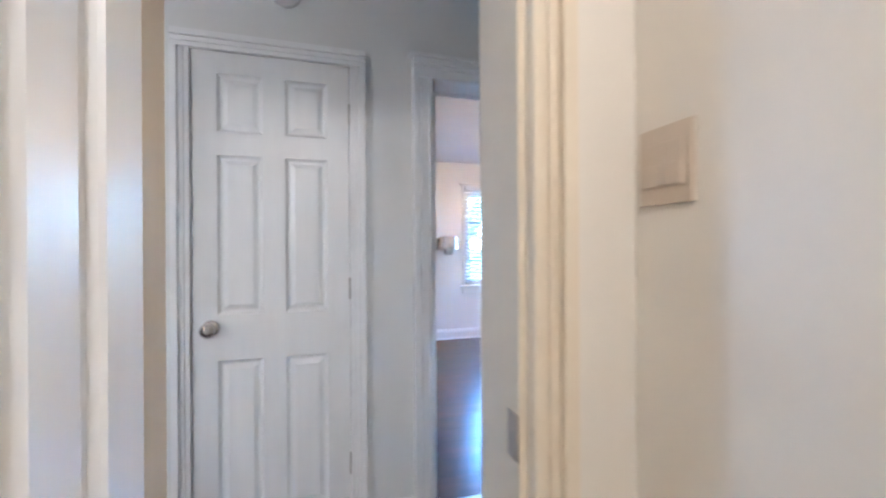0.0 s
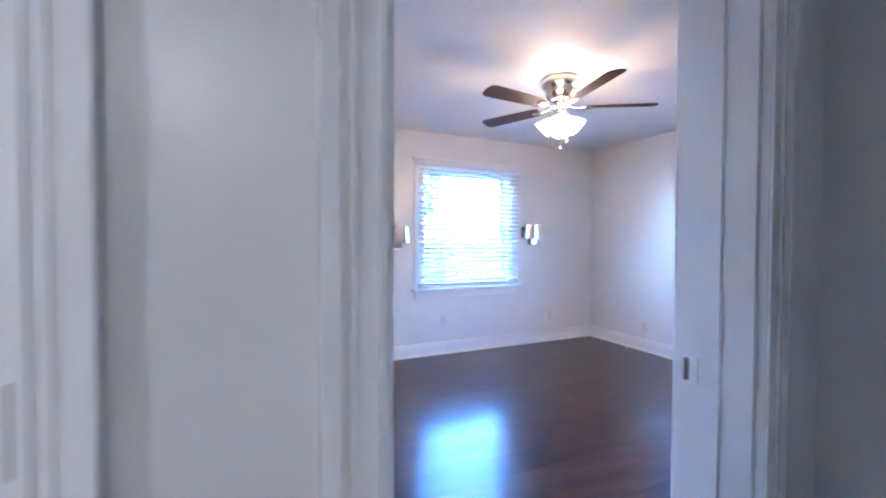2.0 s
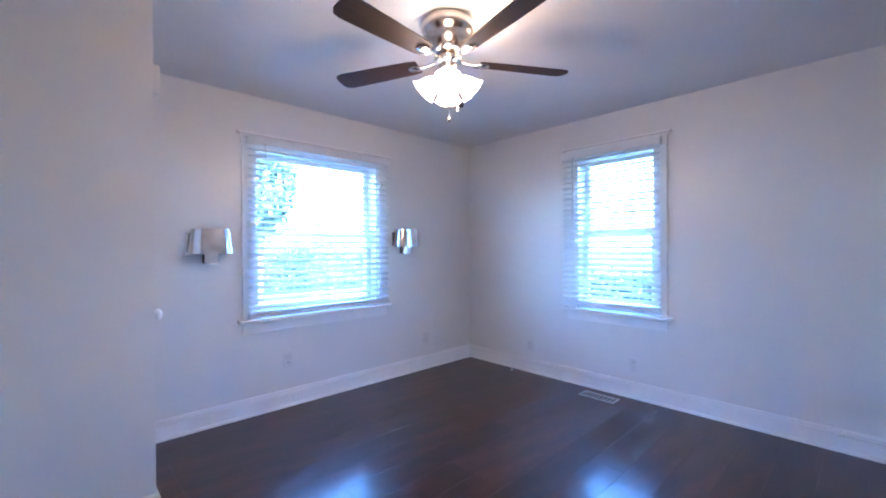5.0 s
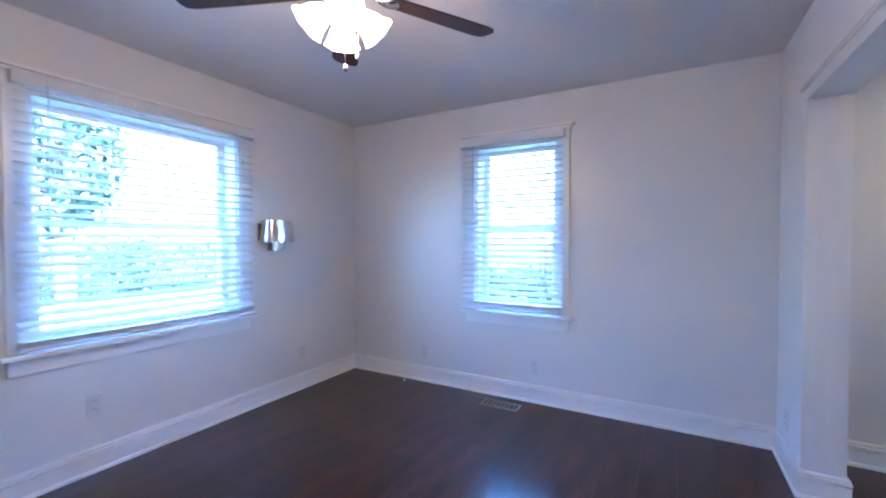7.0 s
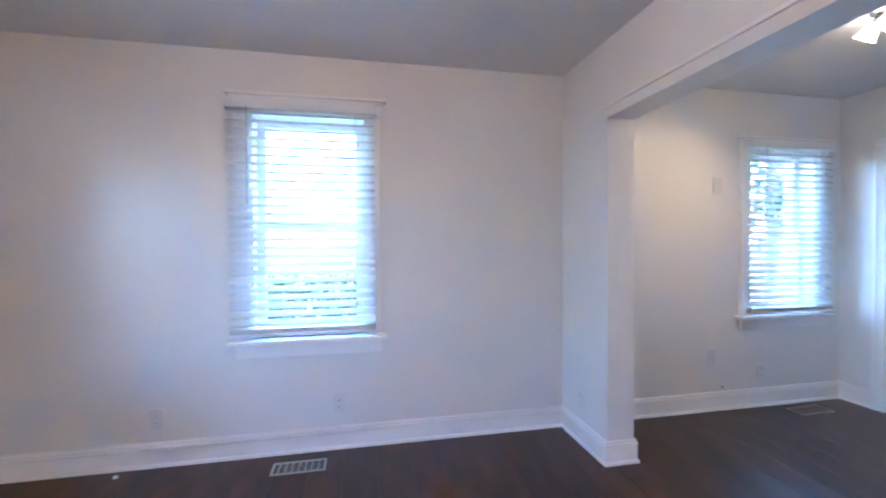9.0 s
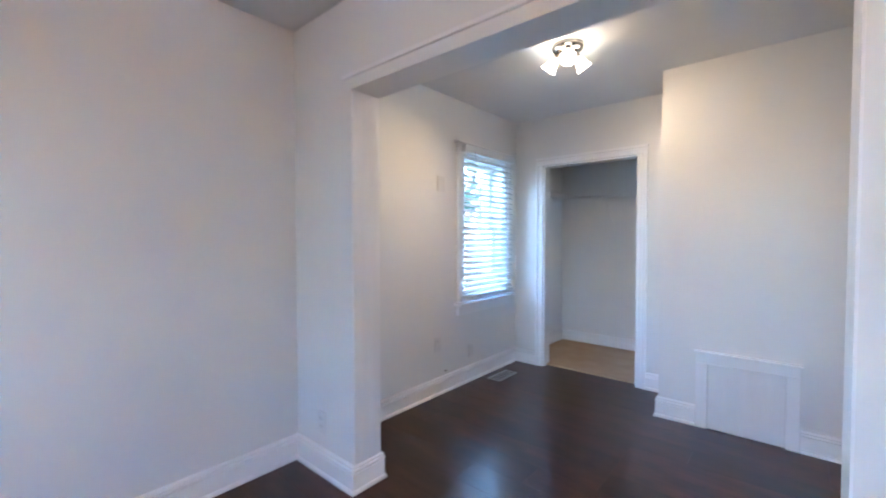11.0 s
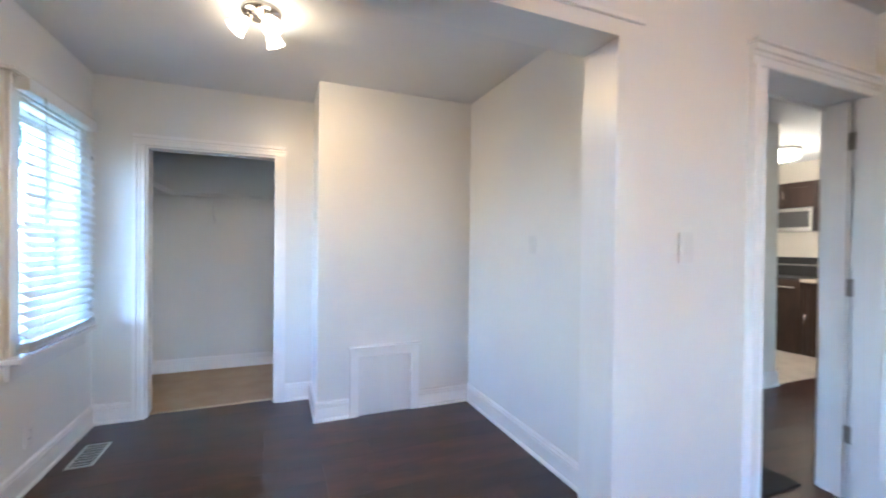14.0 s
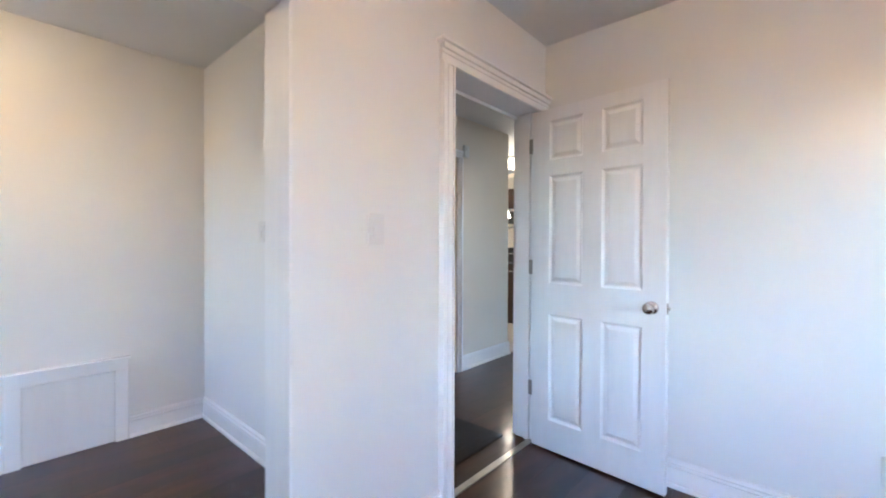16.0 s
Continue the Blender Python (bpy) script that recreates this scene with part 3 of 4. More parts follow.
for i in range(5):
    a = radians(-30 + 72 * i)
    r = Matrix.Rotation(a, 4, "Z")
    bm = bmesh.new()
    tube(bm, [(0.060, 0, -0.172), (0.12, 0, -0.180), (0.15, 0.012, -0.186), (0.17, 0.02, -0.184)], 0.007)
    tube(bm, [(0.12, 0, -0.180), (0.15, -0.012, -0.186), (0.17, -0.02, -0.184)], 0.006)
    lathe(bm, [(0, -0.181), (0.034, -0.181), (0.036, -0.184), (0.030, -0.190), (0, -0.192)], Matrix.Translation((0.186, 0, 0)) @ Matrix.Diagonal((1.15, 0.9, 1, 1)), 24)
    bmesh.ops.transform(bm, matrix=r, verts=bm.verts)
    part("blade_arm", bm, M_NICKEL, fan)
    bm = bmesh.new()
    out = [(0.165, -0.045), (0.20, -0.052), (0.45, -0.062), (0.62, -0.066), (0.655, -0.058), (0.67, -0.035), (0.672, 0), (0.67, 0.035), (0.655, 0.058), (0.62, 0.066), (0.45, 0.062), (0.20, 0.052), (0.165, 0.045)]
    lo = [bm.verts.new((x, y, -0.180)) for x, y in out]
    hi = [bm.verts.new((x, y, -0.173)) for x, y in out]
    bm.faces.new(lo)
    bm.faces.new(hi[::-1])
    for k in range(len(out)):
        j = (k + 1) % len(out)
        bm.faces.new((lo[k], lo[j], hi[j], hi[k]))
    pitch = Matrix.Translation((0, 0, -0.177)) @ Matrix.Rotation(radians(11), 4, "X") @ Matrix.Translation((0, 0, 0.177))
    bmesh.ops.transform(bm, matrix=r @ pitch, verts=bm.verts)
    part("blade", bm, M_BLADE, fan, "dark walnut fan blade")
for i in range(4):
    a = radians(45 + 90 * i)
    m = Matrix.Rotation(a, 4, "Z") @ Matrix.Translation((0.05, 0, -0.255)) @ Matrix.Rotation(radians(-46), 4, "Y")
    bm = bmesh.new()
    lathe(bm, [(0, 0.02), (0.02, 0.018), (0.024, 0), (0.024, -0.02), (0, -0.02)], m, 16)
    part("shade_holder", bm, M_NICKEL, fan)
    bm = bmesh.new()
    fluted_shade(bm, m @ Matrix.Translation((0, 0, -0.015)), 0.058, 0.095)
    part("shade", bm, M_SHADE, fan, "lit frosted glass tulip shade")
for x, y, l in ((-0.012, -0.02, 0.20), (0.036, -0.036, 0.14)):
    bm = bmesh.new()
    tube(bm, [(x, y, -0.28), (x, y, -0.28 - l)], 0.0012, 6)
    lathe(bm, [(0, 0.012), (0.004, 0.008), (0.009, -0.006), (0.007, -0.014), (0, -0.018)], Matrix.Translation((x, y, -0.28 - l)), 12)
    part("pull_chain", bm, M_NICKEL, fan, "nickel pull chain with a small bob")
FANWARM = (1.0, 0.52, 0.20)
lamp("fan_bulb", "POINT", 0.72, FANWARM, pose(FX, FY, H - 0.42), shadow_soft_size=0.12)
# Two extra lamps without bulbs, added to brighten the canopy and the ceiling round it.
lamp("fan_glow", "POINT", 0.10, FANWARM, pose(FX + 0.17, FY - 0.12, H - 0.15), shadow_soft_size=0.05)
lamp("fan_glow", "POINT", 0.10, FANWARM, pose(FX - 0.15, FY - 0.17, H - 0.17), shadow_soft_size=0.05)


def ceiling_light(x, y, label, turns=(10, 115, 235)):
    c = thing("ceiling_light", pose(x, y, H), label, "ceiling light")
    bm = bmesh.new()
    lathe(bm, [(0, 0), (0.09, 0), (0.095, -0.01), (0.09, -0.025), (0.05, -0.03), (0.02, -0.045), (0, -0.05)])
    part("canopy", bm, M_NICKEL, c)
    for turn in turns:
        a = radians(turn)
        m = Matrix.Rotation(a, 4, "Z") @ Matrix.Translation((0.058, 0, -0.048)) @ Matrix.Rotation(radians(-38), 4, "Y")
        bm = bmesh.new()
        lathe(bm, [(0, 0.01), (0.02, 0.008), (0.022, -0.02), (0, -0.02)], m, 16)
        part("shade_holder", bm, M_NICKEL, c)
        bm = bmesh.new()
        fluted_shade(bm, m @ Matrix.Translation((0, 0, -0.015)), 0.040, 0.084)
        part("shade", bm, M_SHADE, c, "lit frosted glass shade")
    return c


ceiling_light(2.50, 0.46, "small three-shade ceiling light in the alcove")
lamp("alcove_glow", "POINT", 0.10, WARM, pose(2.50, 0.46, H - 0.16), shadow_soft_size=0.05)
lamp("alcove_bulb", "SPOT", 0.75, WARM, look((2.64, 0.50, 2.24), (3.61, 0.83, 1.39)), shadow_soft_size=0.035, spot_size=radians(85), spot_blend=1.0)
for turn in (115, 235):
    ca, sa = math.cos(radians(turn)), math.sin(radians(turn))
    lamp("alcove_bulb", "SPOT", 0.6, WARM, look((2.50 + 0.15 * ca, 0.46 + 0.15 * sa, H - 0.17), (2.50 + 1.15 * ca, 0.46 + 1.15 * sa, H - 0.17 - 0.85)), shadow_soft_size=0.035, spot_size=radians(135), spot_blend=1.0)
ceiling_light(-2.69, 3.41, "small three-shade ceiling light in the living room")


def sconce(x, z):
    s = thing("wall_sconce", pose(x, N, z), "chrome wall sconce with a curved metal shade beside the large window", "wall sconce", group="chrome sconces beside the window")
    bm = bmesh.new()
    box(bm, -0.045, 0.045, -0.012, 0, -0.158, 0.03, 0.002)
    part("wall_plate", bm, M_CHROME, s)
    bm = bmesh.new()
    box(bm, -0.045, 0.045, -0.085, -0.012, -0.157, -0.149, 0.002)
    box(bm, -0.045, 0.045, -0.085, -0.077, -0.149, -0.07, 0.002)
    part("arm", bm, M_CHROME, s)
    bm = bmesh.new()
    seg = 24
    rings = []
    for z, k in ((-0.085, 1.0), (0.085, 0.86)):
        for t in (0, -0.003):
            ring = []
            for i in range(seg + 1):
                a = math.pi + math.pi * i / seg
                ca, sa = math.cos(a), math.sin(a)
                ring.append(bm.verts.new(((0.138 * k + t) * math.copysign(abs(ca) ** 0.55, ca), -0.025 + (0.125 * k + t) * math.copysign(abs(sa) ** 0.55, sa), z)))
            rings.append(ring)
    a, b, c2, d = rings
    for p, q, soft in ((a, c2, True), (b, d, True), (a, b, False), (c2, d, False)):
        p, q = [bm.verts.new(v.co) for v in p], [bm.verts.new(v.co) for v in q]
        for i in range(seg):
            bm.faces.new((p[i], p[i + 1], q[i + 1], q[i])).smooth = soft
    part("shade", bm, M_CHROME, s, "mirror-finished chrome half shade")
    bm = bmesh.new()
    box(bm, -0.144, 0.144, -0.020, -0.012, -0.075, 0.06, 0.002)
    part("back_shield", bm, M_CHROME, s, "flat chrome shield behind the shade")
    return s


rod_owner = sconce(0.885, 1.325)
bm = bmesh.new()
tube(bm, [(-0.03, -0.055, -0.088), (-0.165, -0.055, -0.088)], 0.006)
lathe(bm, [(0, 0.010), (0.010, 0.008), (0.012, 0), (0.010, -0.008), (0, -0.010)], Matrix.Translation((-0.165, -0.055, -0.088)), 14)
part("side_rod", bm, M_CHROME, rod_owner, "thin chrome rod with a small knob")
sconce(2.625, 1.37)


# ---- plates, outlets, vents ----
def outlet(m, label="white duplex outlet low on the wall"):
    o = thing("wall_outlet", m, label, "outlet", group="wall outlets")
    bm = bmesh.new()
    box(bm, -0.036, 0.036, -0.007, 0, -0.058, 0.058, 0.002)
    part("cover_plate", bm, M_PLATE, o)
    for z in (-0.022, 0.022):
        boxes("socket", M_PLATE, [(-0.017, 0.017, -0.0095, -0.007, z - 0.016, z + 0.016)], o, bevel=0.001)
    # Thin dark strips on the socket face paint the shade inside the slots.
    for z in (-0.022, 0.022):
        for x in (-0.007, 0.005):
            boxes("slot", M_DARK, [(x, x + 0.002, -0.0102, -0.0096, z - 0.002, z + 0.008)], o)
    return o


def switch(m, label, gangs=1, paint=None):
    o = thing("light_switch", m, label, "light switch")
    w = 0.036 + 0.012 * (gangs - 1)
    bm = bmesh.new()
    box(bm, -w, w, -0.007, 0, -0.058, 0.058, 0.002)
    part("cover_plate", bm, paint or M_PLATE, o)
    for g_ in range(gangs):
        x = (g_ - (gangs - 1) / 2) * 0.036
        bm = bmesh.new()
        box(bm, x - 0.0165, x + 0.0165, -0.010, -0.007, -0.033, 0.033, 0.001)
        box(bm, x - 0.015, x + 0.015, -0.0125, -0.0095, -0.031, 0.001, 0.001)
        part("rocker", bm, paint or M_PLATE, o)
    return o


o1 = outlet(pose(1.45, N, 0.375))
for m in (pose(2.93, N, 0.32), pose(E, 3.155, 0.28, 0, 0, -90), pose(E, 4.18, 0.275, 0, 0, -90), pose(E, 0.40, 0.41, 0, 0, -90), pose(E, -0.05, 0.27, 0, 0, -90), pose(W, 3.10, 0.345, 0, 0, 90), pose(3.36, S, 0.28, 0, 0, 180)):
    copy_thing(o1, m)
switch(pose(1.005, S, 1.275, 0, 0, 180), "white rocker switch beside the bedroom doorway")
switch(pose(AW, 0.57, 1.285, 0, 0, 90), "white rocker switch on the alcove's west wall")
switch(pose(BR, 0.145, 1.37, 0, 0, -90), "cream double switch plate in the bathroom", 2, M_PLATEC)
bm = bmesh.new()
box(bm, -0.04, 0.04, -0.012, 0, -0.06, 0.06, 0.003)
part("blank_plate", bm, M_PLATE, label="white blank cover plate high on the alcove wall", category="cover plate", m=pose(E, 0.36, 1.71, 0, 0, -90))


def floor_vent(m, label):
    v = thing("floor_vent", m, label, "floor vent", group="floor vents")
    bm = bmesh.new()
    L, D = 0.15, 0.065
    for a in ((-L, L, -D, -D + 0.014), (-L, L, D - 0.014, D), (-L, -L + 0.014, -D + 0.014, D - 0.014), (L - 0.014, L, -D + 0.014, D - 0.014)):
        box(bm, *a, 0, 0.005, 0.001)
    part("frame", bm, M_BRASSV, v)
    # Flat dark sheet under the grille paints the shade of the duct's depth.
    bm = bmesh.new()
    box(bm, -L + 0.014, L - 0.014, -D + 0.014, D - 0.014, 0, 0.001)
    part("duct", bm, M_DARK, v)
    bm = bmesh.new()
    for i in range(-3, 4):
        x = i * 0.036
        box(bm, x - 0.002, x + 0.002, -D + 0.014, D - 0.014, 0.001, 0.004)
        for sg in (-1, 1):
            for k in range(-2, 3):
                y = k * 0.021
                q = [(x - 0.016, y - sg * 0.009), (x - 0.016, y - sg * 0.009 + 0.003), (x + 0.016, y + sg * 0.009 + 0.003), (x + 0.016, y + sg * 0.009)]
                bm.faces.new([bm.verts.new((a, b, 0.003 + 0.0004 * sg)) for a, b in q])
    part("grille", bm, M_BRASSV, v)
    return v


v1 = floor_vent(pose(3.425, 3.37, 0.0, 0, 0, 90), "metal floor register by the bedroom wall")
copy_thing(v1, pose(3.45, -0.33, 0.0, 0, 0, 90))["label"] = "metal floor register by the alcove wall"

# smoke detectors and the alarm box
for nm, m, r, lab in (("smoke_detector", pose(0.22, 1.865, H), 0.05, "round white detector on the bedroom ceiling"), ("door_chime", pose(-0.90, SH, 2.30, 90), 0.06, "round white alarm on the hall wall over the closet door")):
    bm = bmesh.new()
    lathe(bm, [(0, 0), (r, 0), (r, -0.012), (r * 0.93, -0.02), (r * 0.6, -0.024), (r * 0.55, -0.034), (0, -0.036)], seg=32)
    if nm == "door_chime":
        bmesh.ops.transform(bm, matrix=Matrix.Rotation(math.pi, 4, "X"), verts=bm.verts)
    part(nm, bm, M_PLATE, label=lab, category="detector", m=m)
bm = bmesh.new()
box(bm, 0, 0.035, -0.045, 0.045, -0.07, 0.07, 0.006)
part("alarm_box", bm, M_PLATE, label="small white alarm box near the ceiling on the closet side", category="alarm box", m=pose(BXX, BXY + 0.1, 2.08))
bm = bmesh.new()
box(bm, -0.035, 0.035, 0, 0.03, -0.055, 0.055, 0.006)
lathe(bm, [(0, 0.0), (0.018, 0), (0.016, 0.006), (0, 0.008)], Matrix.Translation((0, 0.03, 0.015)) @ pose(0, 0, 0, -90), 16)
part("thermostat", bm, M_PLATE, label="small white chime box high on the hall wall", category="chime", m=pose(BJW - 0.125, HS, 2.12))

bm = bmesh.new()
lathe(bm, [(0, 0), (0.009, 0), (0.009, 0.002), (0.005, 0.003), (0.005, 0.012), (0, 0.012)], Matrix.Identity(4), 12)
part("cable_stub", bm, M_HINGE, label="short metal cable connector on the alcove wall", category="cable connector", m=pose(E, 0.30, 0.172, 0, -90, 0))
bm = bmesh.new()
lathe(bm, [(0, 0), (0.011, 0), (0.012, 0.004), (0.008, 0.012), (0, 0.014)], seg=12)
part("rubber_stop", bm, M_PLATE, label="tiny pale floor stop near the bedroom wall", category="door stop", m=pose(3.52, 4.35, 0))

# closet door on the side of the corner closet
cd = thing("door_4", pose(BXX, BXY + 0.16, 0), "white flush closet door in the corner closet's side, closed", "door", kind="structure")
bm = bmesh.new()
box(bm, 0.001, 0.012, 0, 0.07, 0, 2.1, 0.003)
box(bm, 0.001, 0.012, 0.63, 0.70, 0, 2.1, 0.003)
box(bm, 0.001, 0.012, 0.07, 0.63, 2.03, 2.1, 0.003)
part("door_casing", bm, M_TRIM, cd)
bm = bmesh.new()
box(bm, 0.001, 0.008, 0.072, 0.628, 0.01, 2.028, 0.002)
part("door_slab", bm, M_DOOR, cd)
bm = bmesh.new()
lathe(bm, KNOB, Matrix.Translation((0.008, 0.14, 0.93)) @ pose(0, 0, 0, 0, 90))
part("knob", bm, M_PLATE, cd, "small white knob")

# access hatch
hx0, hx1, hz = 1.388, 1.919, 0.505
ht = thing("access_hatch", pose(0, BUMP, 0), "white painted low access hatch with a moulded frame", "access hatch")
bm = bmesh.new()
cw = 0.065
for a in ((hx0, hx0 + cw, 0, hz - cw), (hx1 - cw, hx1, 0, hz - cw), (hx0, hx1, hz - cw, hz)):
    box(bm, a[0], a[1], 0, 0.024, a[2], a[3], 0.003)
box(bm, hx0 - 0.012, hx1 + 0.012, 0, 0.040, hz, hz + 0.014, 0.003)
box(bm, hx0 + 0.003, hx1 - 0.003, 0.024, 0.032, hz - 0.02, hz, 0.002)
part("hatch_frame", bm, M_TRIM, ht)
bm = bmesh.new()
box(bm, hx0 + cw + 0.005, hx1 - cw - 0.005, 0.0, 0.013, 0.004, hz - cw - 0.005, 0.002)
part("hatch_panel", bm, M_DOOR, ht)

# closet shelf
sh = thing("wire_shelf", pose(0, 0, 1.74), "white vinyl-coated wire shelf in the closet", "wire shelf")
bm = bmesh.new()
for y in (-1.94, -1.80, -1.66):
    tube(bm, [(1.68, y, 0), (E - 0.01, y, 0)], 0.003, 6)
tube(bm, [(1.68, -1.65, -0.03), (E - 0.01, -1.65, -0.03)], 0.003, 6)
for i in range(76):
    x = 1.69 + i * 0.025
    tube(bm, [(x, -1.945, 0.003), (x, -1.655, 0.003), (x, -1.65, -0.03)], 0.0013, 4)
part("wire_deck", bm, M_WIRE, sh)
for x in (2.1, 3.0):
    bm = bmesh.new()
    tube(bm, [(x, -1.67, -0.01), (x, -1.945, -0.28)], 0.004, 6)
    part("brace", bm, M_WIRE, sh)
sh2 = thing("wire_shelf", pose(0, 0, 1.74), "short white vinyl-coated wire shelf on the closet's side wall", "wire shelf")
bm = bmesh.new()
for x in (3.30, 3.45, 3.60):
    tube(bm, [(x, -1.64, 0), (x, -1.02, 0)], 0.003, 6)
tube(bm, [(3.30, -1.64, -0.03), (3.30, -1.02, -0.03)], 0.003, 6)
for i in range(24):
    y = -1.64 + i * 0.025
    tube(bm, [(3.605, y, 0.003), (3.30, y, 0.003), (3.30, y, -0.03)], 0.0013, 4)
part("wire_deck", bm, M_WIRE, sh2)
bm = bmesh.new()
tube(bm, [(3.31, -1.1, -0.01), (3.60, -1.1, -0.28)], 0.004, 6)
part("brace", bm, M_WIRE, sh2)

# threshold, mat
boxes("threshold", M_THRESH, [(DW + 0.012, DE - 0.012, 1.545, 1.585, 0.0, 0.006)], bevel=0.002, label="scuffed metal threshold strip in the doorway", kind="structure")
boxes("door_mat", M_MAT, [(-0.20, 0.42, 1.00, 1.41, 0.001, 0.012)], bevel=0.003, label="dark grey doormat in the hall by the bedroom", category="doormat")

# ---- kitchen beyond the hall ----
def cabinet(name, x0, x1, y0, y1, z0, z1, doors, label):
    c = thing(name, pose(x0, y1, z0), label, "kitchen cabinet", group="kitchen cabinets")
    w, d, h = x1 - x0, y1 - y0, z1 - z0
    boxes("body", M_CAB, [(0, w, -d, -0.022, 0, h)], c)
    for i in range(doors):
        a, b = w * i / doors + 0.003, w * (i + 1) / doors - 0.003
        dd = boxes("door", M_CAB, [(a, b, -0.02, -0.008, 0.01, h - 0.01), (a, a + 0.06, -0.008, 0, 0.01, h - 0.01), (b - 0.06, b, -0.008, 0, 0.01, h - 0.01), (a + 0.06, b - 0.06, -0.008, 0, 0.01, 0.07), (a + 0.06, b - 0.06, -0.008, 0, h - 0.07, h - 0.01)], c)
        bm = bmesh.new()
        tube(bm, [(b - 0.03, 0.02, h / 2 - 0.06), (b - 0.03, 0.02, h / 2 + 0.06)], 0.005)
        part("handle", bm, M_NICKEL, dd, "nickel bar handle")
    return c


KX = -3.42


def facing_east(ob, y):
    """Turns a thing built along x, facing y, to stand at y and face east."""
    ob.matrix_basis = pose(KX, y, ob.location.z, 0, 0, -90)
    return ob


for i, y in enumerate((1.60, 0.70, -0.965, -1.865)):
    facing_east(cabinet("base_cabinet", 0, 0.895, -0.6, 0, 0.0, 0.88, 2, "dark espresso base cabinet in the kitchen"), y)
    facing_east(cabinet("wall_cabinet", 0, 0.895, -0.33, 0, 1.50, 2.13, 2, "dark espresso wall cabinet in the kitchen"), y).location.x = KX - 0.27
facing_east(cabinet("wall_cabinet", 0, 0.755, -0.33, 0, 1.80, 2.13, 2, "short espresso cabinet over the microwave"), -0.20).location.x = KX - 0.27
boxes("countertop", M_COUNTER, [(KX - 0.62, KX + 0.03, -0.20, 1.60, 0.88, 0.92)], bevel=0.004, label="pale speckled kitchen countertop beside the range", category="countertop")
boxes("countertop", M_COUNTER, [(KX - 0.62, KX + 0.03, -2.765, -0.965, 0.88, 0.92)], bevel=0.004, label="pale speckled kitchen countertop beyond the range", category="countertop")
wall("wall_kitchen_back", "y", KX - 0.74, KX - 0.62, -4.2, 1.5, -0.1, H + 0.1, [], M_WALLW, "cream painted kitchen wall behind the cabinets")
rg = thing("range", pose(KX, -0.205, 0, 0, 0, -90), "black kitchen range with a steel-trimmed back panel", "range")
boxes("body", M_CAB, [(0, 0.755, -0.6, 0, 0, 0.90)], rg, bevel=0.004)
boxes("cooktop", M_DARK, [(0, 0.755, -0.6, 0.01, 0.90, 0.925)], rg, bevel=0.004)
boxes("back_panel", M_DARK, [(0, 0.755, -0.6, -0.54, 0.925, 1.17)], rg, bevel=0.004)
boxes("trim_strip", M_STEEL, [(0, 0.755, -0.54, -0.53, 1.06, 1.08)], rg, bevel=0.002)
boxes("oven_handle", M_STEEL, [(0.05, 0.70, 0.02, 0.04, 0.80, 0.82)], rg, bevel=0.004)
mw = thing("microwave", pose(KX - 0.2, -0.205, 1.50, 0, 0, -90), "black and steel microwave over the range", "microwave")
boxes("body", M_STEEL, [(0, 0.755, -0.4, 0, 0, 0.295)], mw, bevel=0.004)
boxes("door", M_DARK, [(0.03, 0.56, 0, 0.012, 0.05, 0.25)], mw, bevel=0.003)
boxes("handle", M_STEEL, [(0.59, 0.61, 0.012, 0.04, 0.04, 0.26)], mw, bevel=0.004)
pl = thing("pendant_light", pose(-2.55, -0.12, H), "lit pale glass pendant lamp in the kitchen", "pendant light")
bm = bmesh.new()
lathe(bm, [(0, 0), (0.05, 0), (0.05, -0.02), (0.006, -0.03), (0.006, -0.72), (0.02, -0.74), (0, -0.75)])
part("stem", bm, M_NICKEL, pl)
bm = bmesh.new()
lathe(bm, [(0.02, -0.73), (0.05, -0.76), (0.075, -0.82), (0.085, -0.87), (0.083, -0.87), (0.07, -0.82), (0.045, -0.765)])
part("shade", bm, M_SHADEK, pl, "lit frosted bell shade")
fl = thing("flush_light", pose(-3.0, -0.2, H), "lit drum ceiling light in the kitchen", "ceiling light")
bm = bmesh.new()
lathe(bm, [(0, 0), (0.17, 0), (0.17, -0.03), (0.15, -0.035), (0, -0.035)])
part("pan", bm, M_NICKEL, fl)
bm = bmesh.new()
lathe(bm, [(0.15, -0.035), (0.16, -0.06), (0.155, -0.12), (0.12, -0.14), (0, -0.145)])
part("diffuser", bm, M_SHADEK, fl)

# ---- outdoors ----
bm = bmesh.new()
s = 300
vs = [bm.verts.new((x, y, -0.55)) for x, y in ((-s, -s), (s, -s), (s, s), (-s, s))]
bm.faces.new(vs)
part("ground", bm, M_GRASS, label="grassy ground round the house", kind="structure")
boxes("driveway", M_ROAD, [(-30, 30, 12.0, 16.5, -0.56, -0.52)], label="pale concrete street in front of the house", kind="structure")


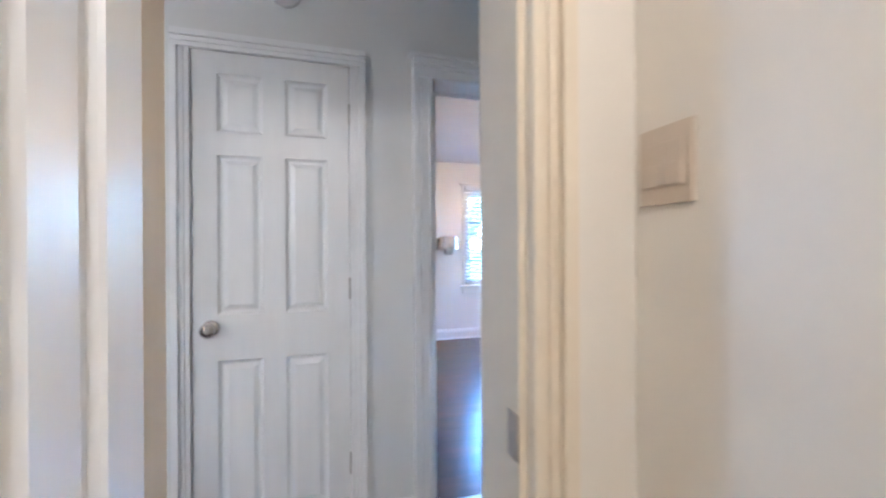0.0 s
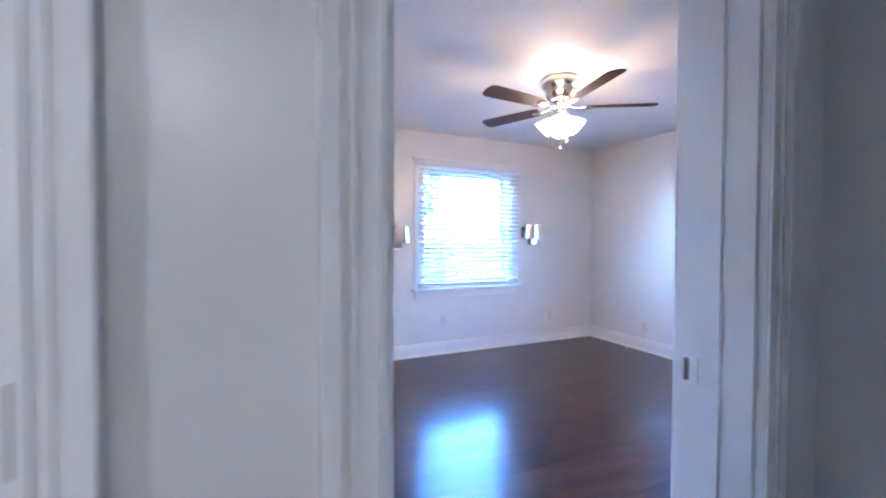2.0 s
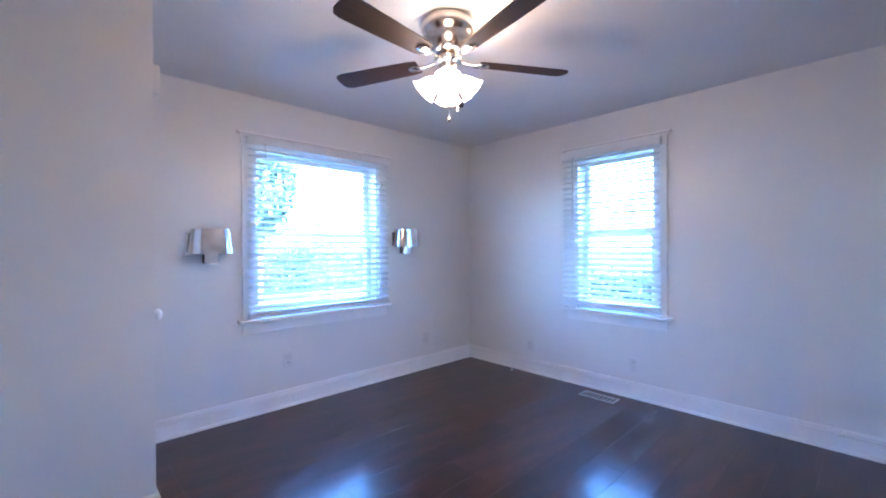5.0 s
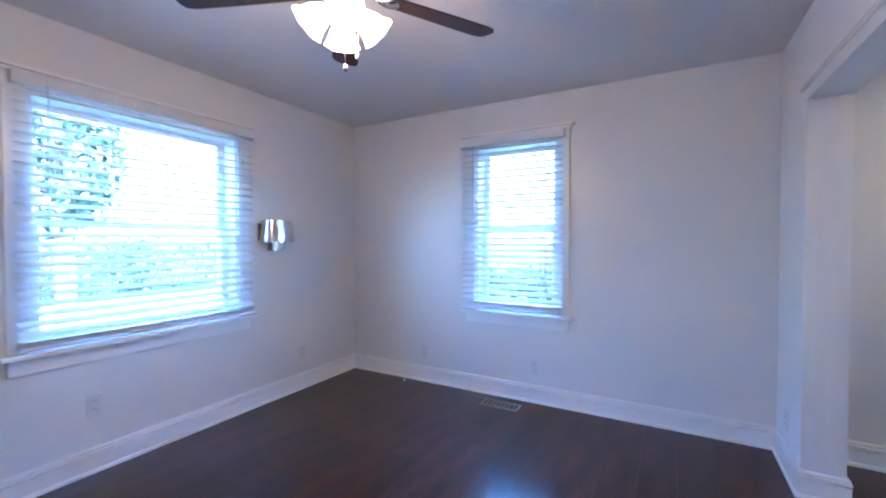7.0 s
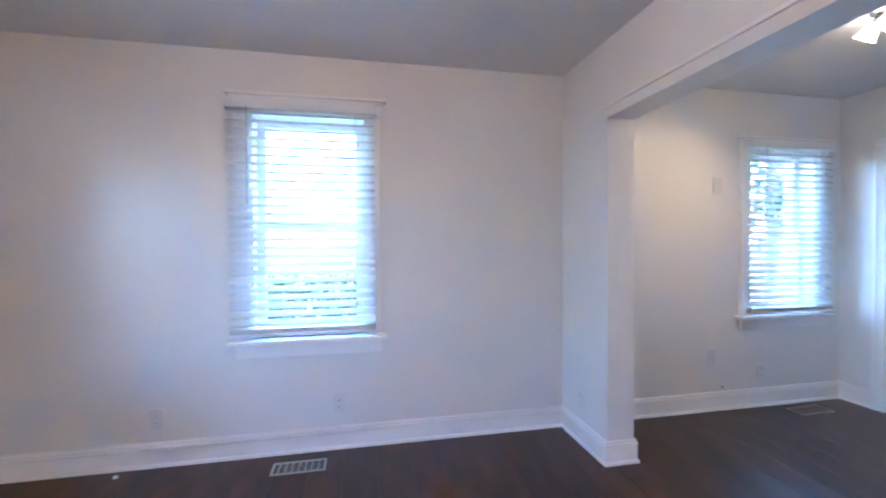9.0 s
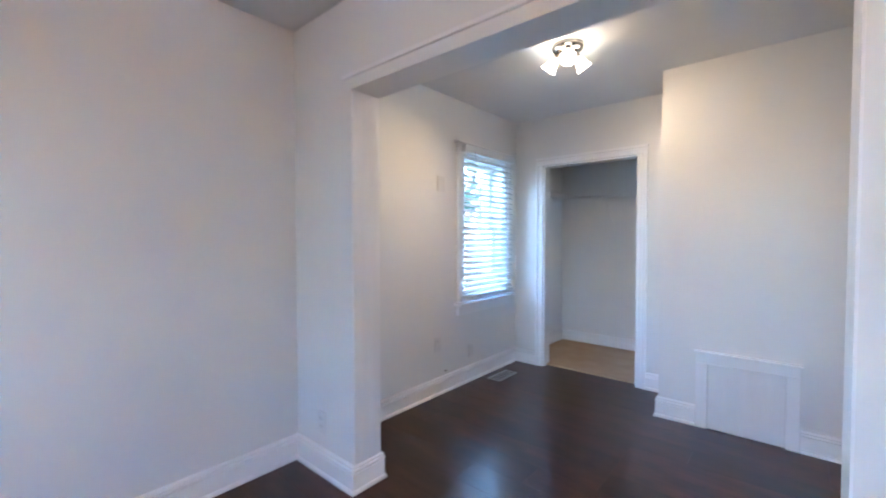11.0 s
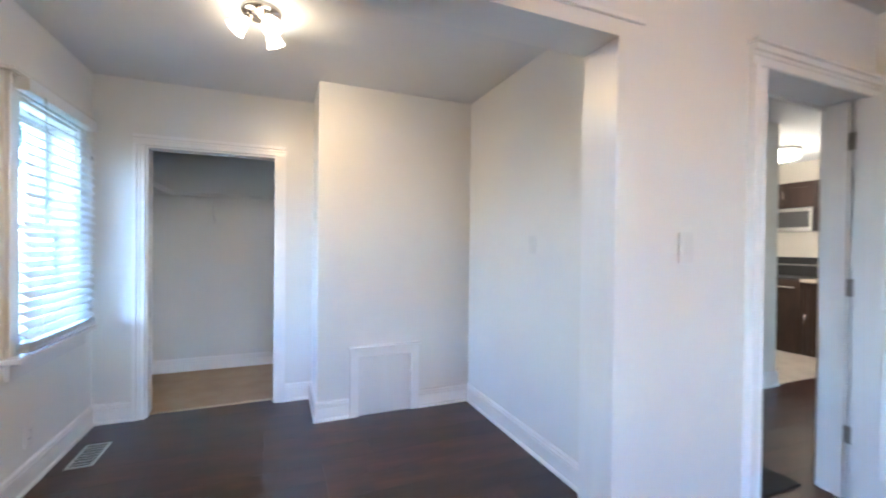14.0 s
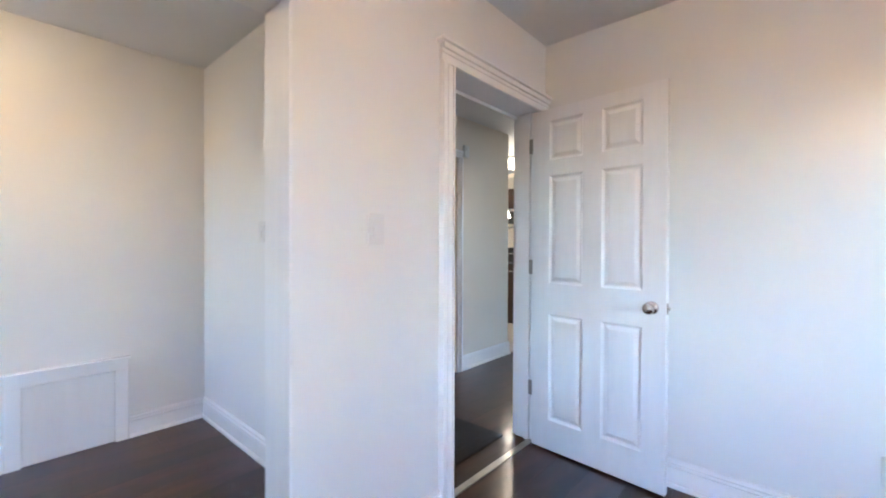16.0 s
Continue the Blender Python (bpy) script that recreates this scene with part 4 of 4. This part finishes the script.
def tree(x, y, h, r, seed, label, name="tree", trunk=True, leaves=2600):
    rnd = random.Random(seed)
    t = thing(name, pose(x, y, -0.55), label, name, group="trees outside" if trunk else "hedges outside")
    if trunk:
        bm = bmesh.new()
        lathe(bm, [(0.22, 0), (0.16, 0.4), (0.13, h * 0.5), (0.04, h * 0.85), (0, h * 0.86)], seg=10)
        for i in range(6):
            a, z = rnd.uniform(0, 6.28), h * rnd.uniform(0.35, 0.6)
            tube(bm, [(0, 0, z), (r * 0.35 * math.cos(a), r * 0.35 * math.sin(a), z + 0.5), (r * 0.7 * math.cos(a), r * 0.7 * math.sin(a), z + 1.1)], 0.05, 6)
        part("trunk", bm, M_BARK, t)
    bm = bmesh.new()
    for i in range(leaves if trunk else 3000):
        d = Vector((rnd.gauss(0, 1), rnd.gauss(0, 1), rnd.gauss(0, 1))).normalized() * rnd.uniform(0.45, 1.05) ** 0.5
        lump = 1 + 0.25 * math.sin(3 * d.x + seed) * math.cos(4 * d.y + d.z * 3)
        if trunk:
            p = Vector((d.x * r * lump, d.y * r * lump, h * 0.68 + d.z * h * 0.34 * lump))
        else:
            p = Vector((rnd.uniform(-r, r), rnd.uniform(-0.5, 0.5), h * rnd.uniform(0.02, 1) * (0.85 + 0.15 * math.sin(i))))
        q = Euler((rnd.uniform(0, 6), rnd.uniform(0, 6), rnd.uniform(0, 6))).to_matrix()
        k = 0.12 if trunk else 0.09
        bm.faces.new([bm.verts.new(p + q @ Vector(v)) for v in ((-k, 0, 0), (0, -k * 0.5, 0.01), (k, 0, 0), (0, k * 0.5, 0.01))])
    part("crown", bm, M_LEAF, t)
    return t


tree(3.6, 12.0, 5.2, 1.0, 1, "leafy green tree in front of the house", leaves=1500)
tree(-5.5, 20, 8, 3.0, 2, "large leafy tree across the street")
tree(4.5, 21, 7.5, 2.8, 3, "large leafy tree across the street")
tree(7.6, -5.0, 6, 2.2, 4, "leafy green tree beside the house")
for y in (1.0, 4.8, 8.6):
    tree(11.5, y, 1.25, 1.9, 20 + int(y), "low clipped hedge beside the house", "hedge", False).rotation_euler = (0, 0, radians(90))
for i, (x, y) in enumerate(((-12, 19), (-7.5, 18.7), (-3.2, 18.6), (1.1, 18.8), (5.4, 18.5), (9.7, 18.9))):
    tree(x, y, (2.4, 3.0, 2.6, 3.2, 2.5, 2.9)[i], 2.5, 10 + i, "tall dense green hedge across the street", "hedge", False)
# ---- floors, last ----
bm = bmesh.new()
box(bm, -5.6, E + 0.2, -4.3, NL, -0.12, -0.010)
floor = part("floor", bm, mat("subfloor", (0.02, 0.012, 0.01), 0.7, color2=(0.03, 0.018, 0.014)), label="dark reddish-brown laminate plank floor", kind="structure")


def planks(x0, x1, y0, y1, name, seed):
    """Planks laid along x."""
    rnd = random.Random(seed)
    meshes = {}
    w, L = 0.19, 1.22
    y = y0
    row = 0
    while y < y1 - 0.001:
        ye = min(y + w, y1)
        x = x0 - rnd.choice((0, 0.3, 0.6, 0.9)) 
        while x < x1 - 0.001:
            a, b = max(x, x0), min(x + L, x1)
            x += L
            if b - a < 0.02:
                continue
            key = (round(b - a, 3), round(ye - y, 3))
            if key not in meshes:
                bm = bmesh.new()
                g_ = 0.0002
                lx, ly = b - a, ye - y
                c = 0.0003
                top = [bm.verts.new(p) for p in ((g_ + c, g_ + c, 0), (lx - g_ - c, g_ + c, 0), (lx - g_ - c, ly - g_ - c, 0), (g_ + c, ly - g_ - c, 0))]
                rim = [bm.verts.new(p) for p in ((g_, g_, -0.0005), (lx - g_, g_, -0.0005), (lx - g_, ly - g_, -0.0005), (g_, ly - g_, -0.0005))]
                low = [bm.verts.new(p) for p in ((g_, g_, -0.01), (lx - g_, g_, -0.01), (lx - g_, ly - g_, -0.01), (g_, ly - g_, -0.01))]
                bm.faces.new(top)
                for p, q in ((rim, top), (low, rim)):
                    for i in range(4):
                        bm.faces.new((p[i], p[(i + 1) % 4], q[(i + 1) % 4], q[i]))
                ob = part("plank", bm, M_PLANK, floor)
                meshes[key] = ob.data
            else:
                ob = new("plank", meshes[key])
                ob.parent = floor
            ob.location = (a, y, 0)
        y = ye
        row += 1


planks(W - 0.02, E, S - 0.03, N, "bedroom", 3)
planks(AW, E, AS - 0.06, S - 0.03, "alcove", 4)
planks(-1.90, AW - 0.12, HS, S - 0.03, "hall", 5)
boxes("living_floor", M_PLANK, [(-5.6, -1.90, HS, S, -0.01, 0), (-5.6, AR, S, NL, -0.01, 0)], label="dark laminate floor of the living room", kind="structure")
boxes("kitchen_floor", M_TILE, [(-5.6, -1.90, -4.2, HS, -0.01, 0.003)], label="beige tiled kitchen floor", kind="structure")
boxes("bath_floor", M_TILE, [(-1.8, BR, -2.2, HS, -0.01, 0.001)], label="beige tiled bathroom floor", kind="structure")
boxes("closet_carpet", M_CARPET, [(1.67, E, -1.95, AS - 0.06, -0.01, 0.014)], label="beige cut-pile carpet in the closet", kind="structure")
